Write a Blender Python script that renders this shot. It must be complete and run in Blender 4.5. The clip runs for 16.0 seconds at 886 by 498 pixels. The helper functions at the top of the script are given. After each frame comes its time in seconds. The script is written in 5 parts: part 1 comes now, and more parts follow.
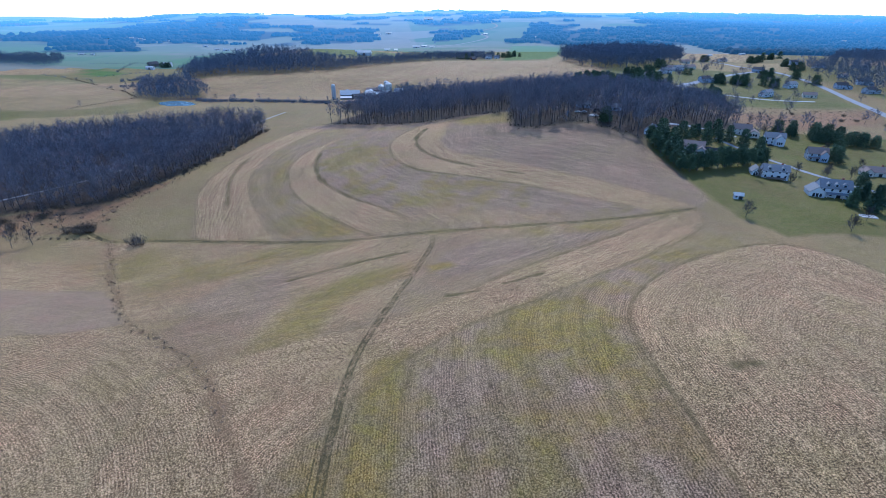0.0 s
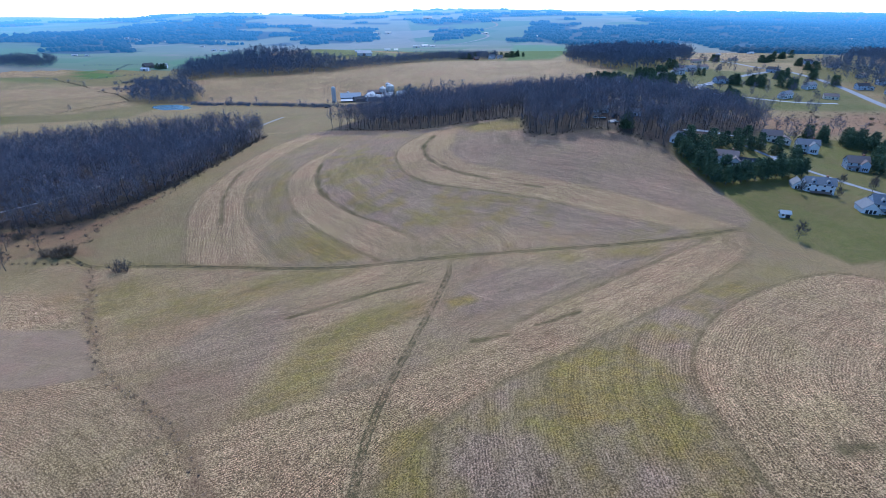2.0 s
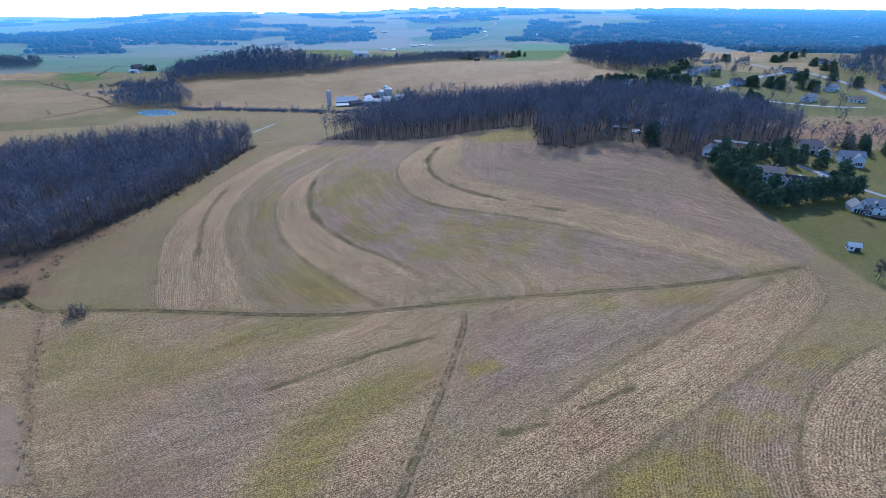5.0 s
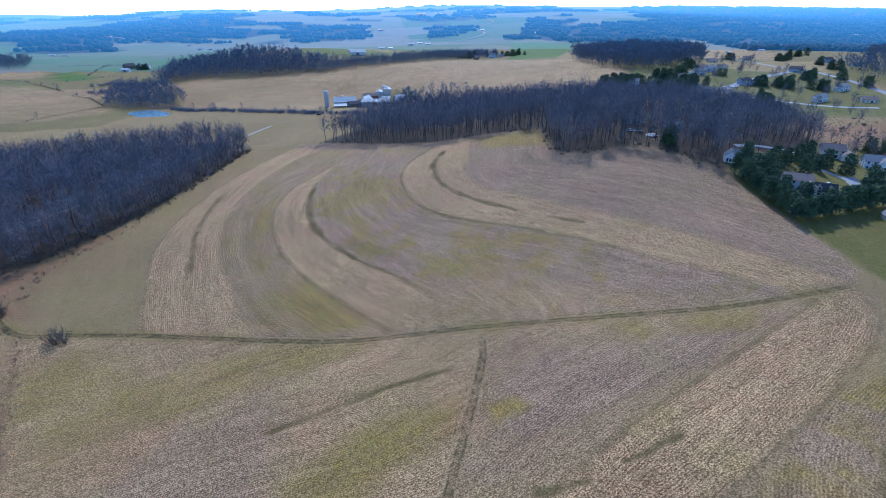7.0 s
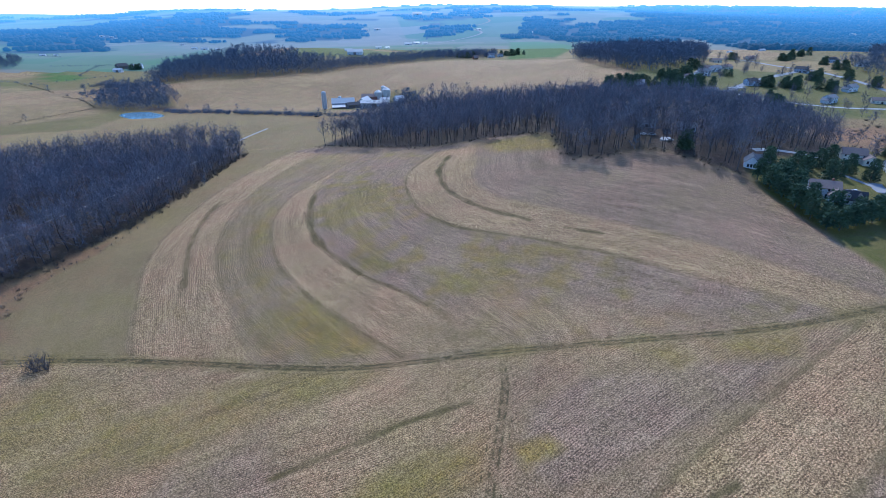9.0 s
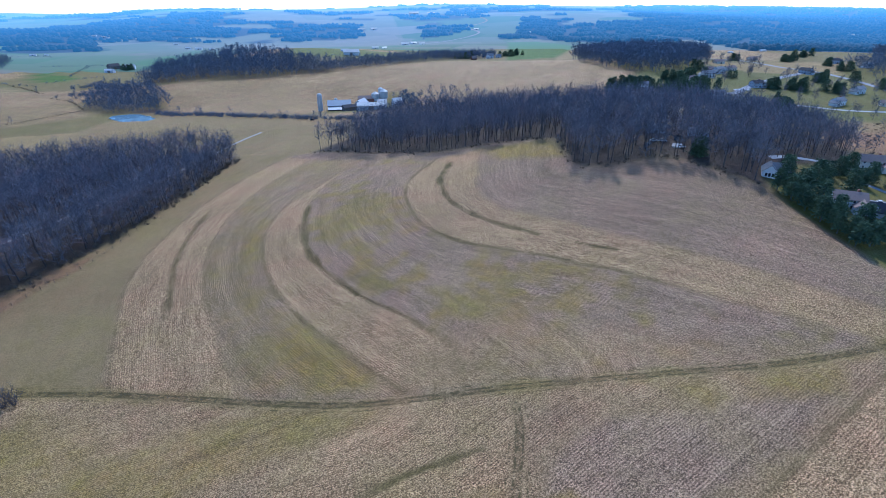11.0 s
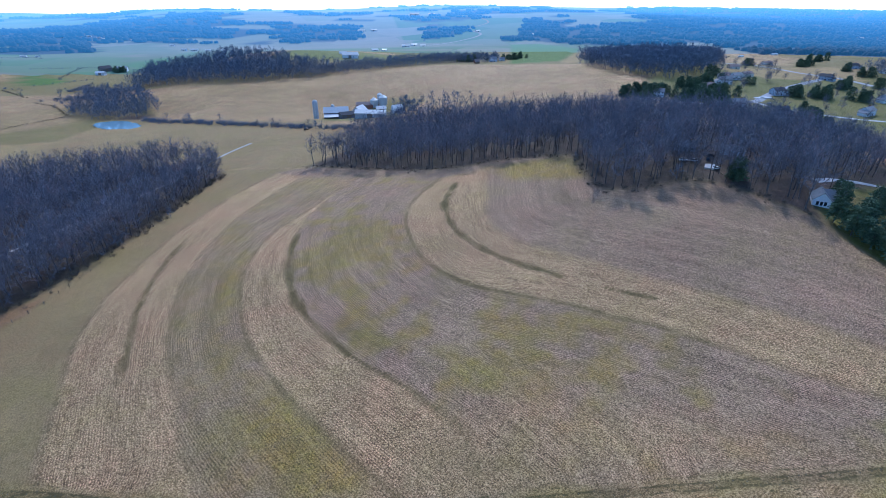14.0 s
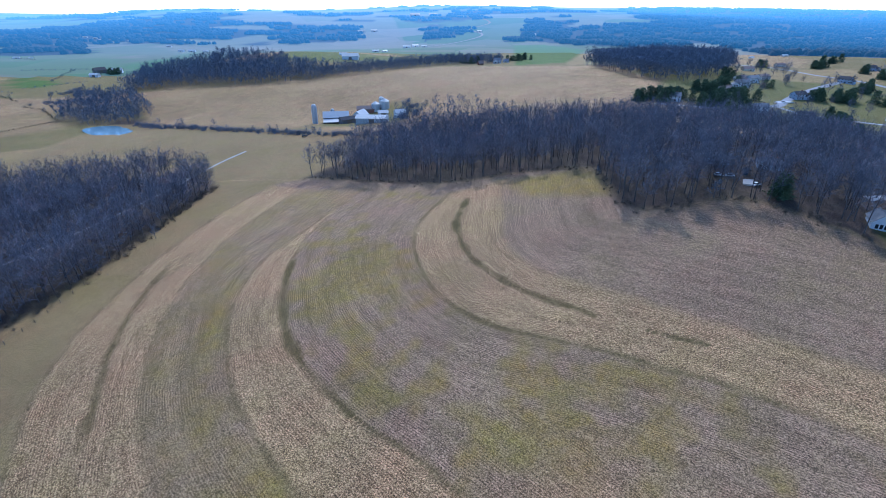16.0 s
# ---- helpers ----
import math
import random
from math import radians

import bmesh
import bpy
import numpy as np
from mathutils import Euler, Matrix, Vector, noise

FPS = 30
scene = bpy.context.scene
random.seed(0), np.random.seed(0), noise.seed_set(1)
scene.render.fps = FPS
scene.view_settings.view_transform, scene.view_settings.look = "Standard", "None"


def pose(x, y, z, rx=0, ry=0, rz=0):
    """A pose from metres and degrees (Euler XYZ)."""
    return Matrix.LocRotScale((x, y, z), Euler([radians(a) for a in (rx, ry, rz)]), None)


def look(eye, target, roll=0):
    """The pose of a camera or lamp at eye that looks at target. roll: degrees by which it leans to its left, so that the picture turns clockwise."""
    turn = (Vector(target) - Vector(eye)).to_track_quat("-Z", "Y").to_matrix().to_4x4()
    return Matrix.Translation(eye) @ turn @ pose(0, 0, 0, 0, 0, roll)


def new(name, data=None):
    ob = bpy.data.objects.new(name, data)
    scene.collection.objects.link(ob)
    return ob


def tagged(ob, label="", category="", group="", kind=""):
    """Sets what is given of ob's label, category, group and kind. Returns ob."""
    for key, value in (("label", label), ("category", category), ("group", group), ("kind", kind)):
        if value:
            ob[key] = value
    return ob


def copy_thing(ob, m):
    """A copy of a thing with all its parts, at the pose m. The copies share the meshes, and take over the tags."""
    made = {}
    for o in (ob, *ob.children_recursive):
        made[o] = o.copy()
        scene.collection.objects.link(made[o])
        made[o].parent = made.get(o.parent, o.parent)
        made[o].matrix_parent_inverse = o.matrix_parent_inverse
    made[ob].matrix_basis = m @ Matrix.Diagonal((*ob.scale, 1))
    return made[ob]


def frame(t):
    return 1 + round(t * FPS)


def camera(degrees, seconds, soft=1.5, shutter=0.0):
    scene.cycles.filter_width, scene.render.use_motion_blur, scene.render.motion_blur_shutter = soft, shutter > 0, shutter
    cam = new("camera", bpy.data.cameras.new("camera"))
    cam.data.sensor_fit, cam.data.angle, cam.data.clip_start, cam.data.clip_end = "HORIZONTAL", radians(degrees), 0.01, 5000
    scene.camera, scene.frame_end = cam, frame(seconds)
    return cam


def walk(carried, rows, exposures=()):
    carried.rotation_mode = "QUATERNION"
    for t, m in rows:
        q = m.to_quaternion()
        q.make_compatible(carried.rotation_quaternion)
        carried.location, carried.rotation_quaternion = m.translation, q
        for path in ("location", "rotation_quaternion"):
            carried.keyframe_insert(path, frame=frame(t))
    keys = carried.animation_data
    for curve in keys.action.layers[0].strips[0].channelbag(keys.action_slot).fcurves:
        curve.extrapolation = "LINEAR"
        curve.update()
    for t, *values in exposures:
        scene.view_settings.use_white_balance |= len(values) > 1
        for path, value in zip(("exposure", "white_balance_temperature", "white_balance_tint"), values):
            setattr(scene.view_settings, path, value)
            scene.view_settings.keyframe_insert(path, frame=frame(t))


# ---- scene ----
cam = camera(83.9, 16.0, 0.85)
FULL = 1.25  # the plan below is drawn at 4 to 5; it is set to full size at the end
METRES, EYE, TILT, LEAN, TURN = 150.0 * FULL, 78.0 * FULL, -25.7, 0.0, 0.0
ROWS = [
    (0.0, 0.0, 0.0, 0.0, 0.0, 0.0, -0.0),
    (0.5, -0.0122, 0.0341, 0.0176, 0.01, 0.0, -0.01),
    (1.0, -0.023, 0.0693, 0.0343, -0.01, -0.07, 0.04),
    (1.5, -0.0341, 0.1029, 0.051, -0.0, -0.09, 0.2),
    (2.0, -0.0432, 0.1353, 0.0685, -0.09, -0.12, 0.27),
    (2.5, -0.048, 0.1689, 0.0858, -0.11, -0.16, 0.46),
    (3.0, -0.0527, 0.2026, 0.1023, -0.15, -0.15, 0.53),
    (3.5, -0.056, 0.2331, 0.1176, -0.22, -0.16, 0.5),
    (4.0, -0.0604, 0.2658, 0.1339, -0.26, -0.18, 0.5),
    (6.5, -0.0991, 0.3908, 0.1938, -0.68, -0.44, 0.72),
    (7.0, -0.108, 0.4111, 0.2034, -0.81, -0.48, 0.78),
    (7.5, -0.1182, 0.4306, 0.2122, -0.95, -0.49, 0.85),
    (8.0, -0.1279, 0.4494, 0.2199, -1.0, -0.53, 0.86),
    (8.5, -0.1349, 0.4679, 0.2294, -1.1, -0.53, 0.92),
    (9.0, -0.1416, 0.4865, 0.2369, -1.29, -0.55, 0.97),
    (11.5, -0.1595, 0.5872, 0.288, -1.73, -0.6, 1.11),
    (12.0, -0.1664, 0.61, 0.2994, -1.78, -0.58, 1.14),
    (12.5, -0.1701, 0.6364, 0.3127, -1.73, -0.57, 1.17),
    (13.0, -0.1675, 0.6656, 0.3303, -1.89, -0.59, 1.19),
    (13.5, -0.1635, 0.6997, 0.3485, -1.87, -0.56, 1.07),
    (14.0, -0.162, 0.7382, 0.367, -1.69, -0.52, 0.91),
    (14.5, -0.1617, 0.7789, 0.3861, -1.62, -0.48, 0.85),
    (15.0, -0.1672, 0.8149, 0.4014, -1.58, -0.44, 0.84),
    (15.5, -0.1756, 0.8457, 0.4164, -1.64, -0.48, 0.98),
    (16.0, -0.1867, 0.8722, 0.4295, -1.71, -0.49, 0.93),
]
walk(cam, [(t, pose(0, 0, EYE, TILT, LEAN, TURN) @ pose(METRES * x, METRES * y, METRES * z, 90 + pitch, roll, yaw)) for t, x, y, z, yaw, pitch, roll in ROWS],
     [(0.0, 0.28, 4550, 11), (16.0, 0.34, 4550, 11)])

# ---- light ----
SUN_AZIMUTH, SUN_HEIGHT = radians(10), radians(42)
world = bpy.data.worlds.new("sky")
scene.world = world
world.use_nodes = True
sky = world.node_tree.nodes.new("ShaderNodeTexSky")
sky.sky_type, sky.sun_disc = "NISHITA", False
sky.sun_elevation, sky.sun_rotation = SUN_HEIGHT, SUN_AZIMUTH
sky.altitude, sky.air_density, sky.dust_density, sky.ozone_density = 150, 1.0, 0.4, 2.0
world.node_tree.nodes["Background"].inputs[1].default_value = 0.155
world.node_tree.links.new(sky.outputs[0], world.node_tree.nodes["Background"].inputs[0])
sun = new("sun", bpy.data.lights.new("sun", "SUN"))
sun.data.energy, sun.data.angle, sun.data.color = 3.0, radians(0.5), (1.0, 0.85, 0.66)
sun.matrix_world = look((0, 0, 400), (-100 * math.sin(SUN_AZIMUTH), -100 * math.cos(SUN_AZIMUTH), 400 - 100 * math.tan(SUN_HEIGHT)))


# ---- materials ----
def material(name, rough=0.9, metal=0.0):
    m = bpy.data.materials.new(name)
    m.use_nodes = True
    b = m.node_tree.nodes["Principled BSDF"]
    b.inputs["Roughness"].default_value, b.inputs["Metallic"].default_value = rough, metal
    b.inputs["Specular IOR Level"].default_value = 0.25
    return m, m.node_tree.nodes, m.node_tree.links, b


def noise_tex(nodes, links, scale, detail=4.0, rough=0.6, coords=None):
    n = nodes.new("ShaderNodeTexNoise")
    n.inputs["Scale"].default_value, n.inputs["Detail"].default_value, n.inputs["Roughness"].default_value = scale / FULL, detail, rough
    if coords is None:
        coords = nodes.new("ShaderNodeNewGeometry").outputs["Position"]
    links.new(coords, n.inputs["Vector"])
    return n.outputs["Fac"]


def ramp(nodes, links, fac, stops):
    r = nodes.new("ShaderNodeValToRGB")
    els = r.color_ramp.elements
    while len(els) < len(stops):
        els.new(0.5)
    for e, (p, c) in zip(els, stops):
        e.position = p
        e.color = (*c, 1) if len(c) == 3 else c
    links.new(fac, r.inputs[0])
    return r.outputs[0]


def mixed(nodes, links, fac, a, b, kind="MIX"):
    n = nodes.new("ShaderNodeMix")
    n.data_type, n.blend_type = "RGBA", kind
    for socket, value in ((n.inputs[0], fac), (n.inputs[6], a), (n.inputs[7], b)):
        if isinstance(value, (int, float)):
            socket.default_value = value
        elif isinstance(value, tuple):
            socket.default_value = (*value, 1)
        else:
            links.new(value, socket)
    return n.outputs[2]


def calc(nodes, links, op, a, b=0.0, clamp=False):
    n = nodes.new("ShaderNodeMath")
    n.operation, n.use_clamp = op, clamp
    for socket, value in ((n.inputs[0], a), (n.inputs[1], b)):
        if isinstance(value, (int, float)):
            socket.default_value = value
        else:
            links.new(value, socket)
    return n.outputs[0]


def rough_material(name, dark, light, scale=1.0, rough=0.9, bump=0.0, metal=0.0, per_object=0.0):
    """A surface with grain and stains between two colours."""
    m, nodes, links, b = material(name, rough, metal)
    fine, broad = noise_tex(nodes, links, scale * 6), noise_tex(nodes, links, scale * 0.7, 3)
    fac = calc(nodes, links, "MULTIPLY_ADD", fine, 0.5)
    nodes[-1].inputs[2].default_value = 0.0
    fac = calc(nodes, links, "ADD", fac, calc(nodes, links, "MULTIPLY", broad, 0.5))
    if per_object:
        info = nodes.new("ShaderNodeObjectInfo").outputs["Random"]
        fac = calc(nodes, links, "ADD", fac, calc(nodes, links, "MULTIPLY", calc(nodes, links, "SUBTRACT", info, 0.5), per_object))
    links.new(ramp(nodes, links, fac, [(0.3, dark), (0.7, light)]), b.inputs["Base Color"])
    if bump:
        bp = nodes.new("ShaderNodeBump")
        bp.inputs["Strength"].default_value, bp.inputs["Distance"].default_value = 0.6, bump
        links.new(fine, bp.inputs["Height"])
        links.new(bp.outputs[0], b.inputs["Normal"])
    return m


def island_material(name, dark, light, rough=0.9, red=1.0, at=1.0):
    """Bark, twigs and needles, each piece and each tree a little different."""
    m, nodes, links, b = material(name, rough)
    g = nodes.new("ShaderNodeNewGeometry")
    patch = calc(nodes, links, "MULTIPLY", calc(nodes, links, "SUBTRACT", noise_tex(nodes, links, 0.11, 2), 0.5), 1.5)
    fac = calc(nodes, links, "ADD", calc(nodes, links, "ADD", calc(nodes, links, "MULTIPLY", g.outputs["Random Per Island"], 0.4), 0.25), patch)
    warm = (min(1, light[0] * (1 + 0.12 * red)), light[1] * (1 - 0.06 * red), light[2] * (1 - 0.12 * red))
    links.new(ramp(nodes, links, fac, [(0.1, dark), (0.7 * at, light), (at, warm)]), b.inputs["Base Color"])
    return m


BARK = island_material("bark", (0.045, 0.043, 0.044), (0.12, 0.113, 0.11))
# twig grey is pushed to blue, standing in for haze over the woods
TWIG = island_material("twig", (0.08, 0.088, 0.112), (0.2, 0.2, 0.23), 0.9, 2.4, 0.88)
# far twigs: the blue of the haze is put into their base colour
HAZE_TWIG = island_material("haze_tinted_twig", (0.11, 0.135, 0.185), (0.145, 0.175, 0.23))
NEEDLE = island_material("needle", (0.04, 0.07, 0.045), (0.12, 0.165, 0.085))
TUFT = island_material("tuft", (0.07, 0.062, 0.026), (0.17, 0.15, 0.07))
BUSH = island_material("bush", (0.085, 0.068, 0.048), (0.22, 0.17, 0.11))
DEAD_WEED = island_material("dead_weed", (0.15, 0.105, 0.065), (0.36, 0.26, 0.17))


# ---- lie of the land ----
def hump(x, y, cx, cy, r, h):
    return h * np.exp(-((x - cx) ** 2 + (y - cy) ** 2) / (2 * r * r))


def ease(a, b, v):
    t = np.clip((v - a) / (b - a), 0, 1)
    return t * t * (3 - 2 * t)


def height(x, y):
    """Height of the ground: knolls and hollows round the fields, then a rolling country that rises to far ridges,
    shaped so that the horizon fits the camera's view.
    """
    x, y = np.asarray(x, float), np.asarray(y, float)
    z = hump(x, y, 108, 348, 80, 19.3) + hump(x, y, -416, 404, 210, -19.9) + hump(x, y, 75, 75, 50, 10.1) + hump(x, y, 176, 628, 130, 14.2) + hump(x, y, -100, 175, 50, -8.6) + hump(x, y, -100, 625, 50, -12.6) + hump(x, y, -500, 908, 210, -20.6) + hump(x, y, -292, 992, 130, 25.2) + hump(x, y, -200, 200, 50, -6.9) + hump(x, y, 0, 200, 50, -2.0) + hump(x, y, 150, 175, 50, 3.0) + hump(x, y, -50, 300, 50, 2.7) + hump(x, y, 592, 740, 210, 10.2) + hump(x, y, 204, -36, 80, 12.7) + hump(x, y, 200, 300, 50, -5.2) + hump(x, y, -25, 100, 50, 1.4) + hump(x, y, -300, 625, 50, -4.9) + hump(x, y, 300, 476, 80, -4.7) + hump(x, y, -200, 400, 50, -3.1) + hump(x, y, 0, 1100, 50, -5.4) + hump(x, y, -500, 1052, 80, -14.3) + hump(x, y, 25, 550, 50, -5.1) + hump(x, y, 12, 796, 80, 5.2) + hump(x, y, -150, 525, 50, 1.9)
    d = np.hypot(x, y)
    far = ease(950, 1700, d)
    roll = 9 * np.sin(x / 260 + 1.1 * np.sin(y / 480)) + 8 * np.sin(y / 310 + x / 700) - 6
    rise = (79 - 38 * ease(0, 2600, np.abs(x))) * ease(1300, 3850, d) + hump(x, y, 2000, 2600, 420, 9) + hump(x, y, 265, 760, 75, 9) + hump(x, y, 1000, 1150, 280, 12) + hump(x, y, 900, 3300, 700, 14)
    return z * (1 - far) + far * (roll * (1 - 0.5 * ease(2500, 4500, d))) + rise


def ground_z(x, y):
    return float(height(x, y))


def inside(x, y, poly):
    """Which points lie inside a polygon of plan corners."""
    c = np.zeros(np.shape(x), bool)
    for (ax, ay), (bx, by) in zip(poly, poly[1:] + poly[:1]):
        if ay != by:
            c ^= ((ay > y) != (by > y)) & (x < (bx - ax) * (y - ay) / (by - ay) + ax)
    return c


def along(line, steps=4):
    """A smooth line through plan corners."""
    out, pts = [], [np.array(p, float) for p in line]
    pts = [2 * pts[0] - pts[1]] + pts + [2 * pts[-1] - pts[-2]]
    for a, b, c, d in zip(pts, pts[1:], pts[2:], pts[3:]):
        for k in range(steps):
            t = k / steps
            out.append(tuple(0.5 * (2 * b + (c - a) * t + (2 * a - 5 * b + 4 * c - d) * t * t + (3 * b - a - 3 * c + d) * t ** 3)))
    return out + [tuple(pts[-2])]


def distance(x, y, line):
    """Distance of points from a plan line."""
    best = np.full(np.shape(x), 1e9)
    for (ax, ay), (bx, by) in zip(line, line[1:]):
        dx, dy = bx - ax, by - ay
        t = np.clip(((x - ax) * dx + (y - ay) * dy) / (dx * dx + dy * dy + 1e-9), 0, 1)
        best = np.minimum(best, np.hypot(x - ax - t * dx, y - ay - t * dy))
    return best


# plan lines of the fields
BORDER = along([(-108, 196), (-122, 226), (-131, 252), (-133, 285), (-131, 325), (-124, 368), (-112, 402)])
TAN_EDGE = along([(-72, 192), (-84, 212), (-95, 232), (-104, 252), (-110, 280), (-111, 310), (-107, 345), (-94, 390)])
STRIP_WEST = along([(-30, 187), (-48, 206), (-62, 221), (-74, 236), (-83, 255), (-89, 280), (-88, 305), (-78, 330), (-62, 376)])
STRIP_MID = along([(-6, 188), (-15, 201), (-32, 219), (-46, 231), (-59, 246), (-68, 260), (-73, 276), (-76, 297), (-75, 325), (-62, 378)])
STRIP_EAST = along([(88, 190), (72, 204), (52, 220), (30, 236), (8, 248), (-10, 257), (-24, 272), (-32, 295), (-32, 323), (-18, 356)])
CREST = along([(104, 194), (92, 211), (72, 230), (50, 248), (26, 266), (8, 280), (-1, 298), (0, 323), (7, 360)])
DITCH = along([(-168, 212), (-150, 200), (-134, 199), (-108, 197), (-80, 192), (-62, 188), (-46, 185), (-30, 184), (-6, 185), (16, 185), (32, 185), (64, 185), (88, 188), (104, 191)])
TRACK = along([(-4, 179), (-5, 168), (-12, 140), (-19, 112), (-22, 95), (-22.5, 78), (-22, 60), (-20, 30), (-16, 0)])
GULLY = along([(-148, 199), (-130, 170), (-113, 146), (-97, 127), (-78, 112), (-60, 96), (-52, 86), (-44, 74), (-36, 62)])
BAND_LOW = along([(-60, 10), (-36, 55), (-19, 84), (2, 106), (28, 121), (58, 141), (82, 158), (100, 174), (104, 184)])
BAND_HIGH = along([(-70, 95), (-40, 108), (-20, 114), (-1, 124), (22, 142), (55, 163), (81, 179), (92, 186)])
ROUND = along([(52, 20), (49, 45), (47, 66), (46, 80), (46, 95), (48, 107), (55, 120), (69, 135), (90, 148), (114, 156), (129, 147), (138, 128), (160, 90)])
ROWS_WEST = along([(-330, 92), (-240, 98), (-160, 100), (-105, 90), (-72, 66), (-56, 30), (-50, -20), (-48, -120)])
OLD_TRACK = along([(-54, 151), (-43, 156), (-34, 160), (-24, 164), (-13, 167)])
WOOD_WEST_EDGE = along([(-320, 190), (-226, 234), (-206, 239), (-182, 246), (-165, 266), (-154.5, 297), (-149.5, 330), (-148.5, 375), (-145, 410)])
WOOD_MID_EDGE = along([(-95, 410), (-75, 401), (-44, 385), (-16, 373), (12, 372), (32, 367), (47, 359), (46, 335), (46, 316), (60, 310), (84, 313), (97, 303), (108, 288), (114, 281)])
FIELD_UP = [p for p in BORDER] + [(-95, 410), (-75, 402), (-44, 386), (-16, 374), (12, 373), (32, 368), (48, 360), (47, 317), (60, 311), (84, 314), (97, 304), (112, 280), (115, 222), (115, 200), (104, 188)] + [p for p in DITCH[::-1] if p[0] > -108]
LAWN = [(116, 222), (117, 181), (125, 162), (145, 165), (162, 163), (240, 150), (330, 240), (300, 330), (215, 345), (120, 330), (112, 300), (117, 284), (114, 262)]


# ---- ground ----
def axis(lo, hi, step, far_lo, far_hi, ratio):
    mid = list(np.arange(lo, hi + step / 2, step))
    s, v, up = step, hi, []
    while v < far_hi:
        s *= ratio
        v += s
        up.append(v)
    s, v, down = step, lo, []
    while v > far_lo:
        s *= ratio
        v -= s
        down.append(v)
    return np.array(down[::-1] + mid + up)


def blur_noise(x, y, size, seed):
    """Smooth value noise in the plan, -1 to 1."""
    r = np.random.RandomState(seed)
    table = r.rand(64, 64) * 2 - 1
    u, v = x / size, y / size
    i, j = np.floor(u).astype(int), np.floor(v).astype(int)
    a, b = u - i, v - j
    a, b = a * a * (3 - 2 * a), b * b * (3 - 2 * b)
    t = lambda p, q: table[p % 64, q % 64]
    return (t(i, j) * (1 - a) + t(i + 1, j) * a) * (1 - b) + (t(i, j + 1) * (1 - a) + t(i + 1, j + 1) * a) * b


def soft(mask_distance, width):
    return np.clip(0.5 - mask_distance / width, 0, 1)


def region(x, y, poly, width=3.0):
    px, py = [p[0] for p in poly], [p[1] for p in poly]
    out = np.zeros(len(x))
    k = np.nonzero((x > min(px) - width) & (x < max(px) + width) & (y > min(py) - width) & (y < max(py) + width))[0]
    d = distance(x[k], y[k], poly + poly[:1])
    out[k] = soft(np.where(inside(x[k], y[k], poly), -d, d), width)
    return out


def trace(x, y, line, reach=8.0):
    """Distance from a plan line, worked out near it alone."""
    px, py = [p[0] for p in line], [p[1] for p in line]
    out = np.full(len(x), 1e9)
    k = np.nonzero((x > min(px) - reach) & (x < max(px) + reach) & (y > min(py) - reach) & (y < max(py) + reach))[0]
    out[k] = distance(x[k], y[k], line)
    return out


def mesh_np(name, verts, faces):
    me = bpy.data.meshes.new(name)
    verts, faces = np.asarray(verts, np.float32), np.asarray(faces, np.int32)
    n, k = faces.shape
    me.vertices.add(len(verts))
    me.vertices.foreach_set("co", verts.ravel())
    me.loops.add(n * k)
    me.loops.foreach_set("vertex_index", faces.ravel())
    me.polygons.add(n)
    me.polygons.foreach_set("loop_start", np.arange(0, n * k, k, dtype=np.int32))
    me.polygons.foreach_set("loop_total", np.full(n, k, np.int32))
    me.update(calc_edges=True)
    return me


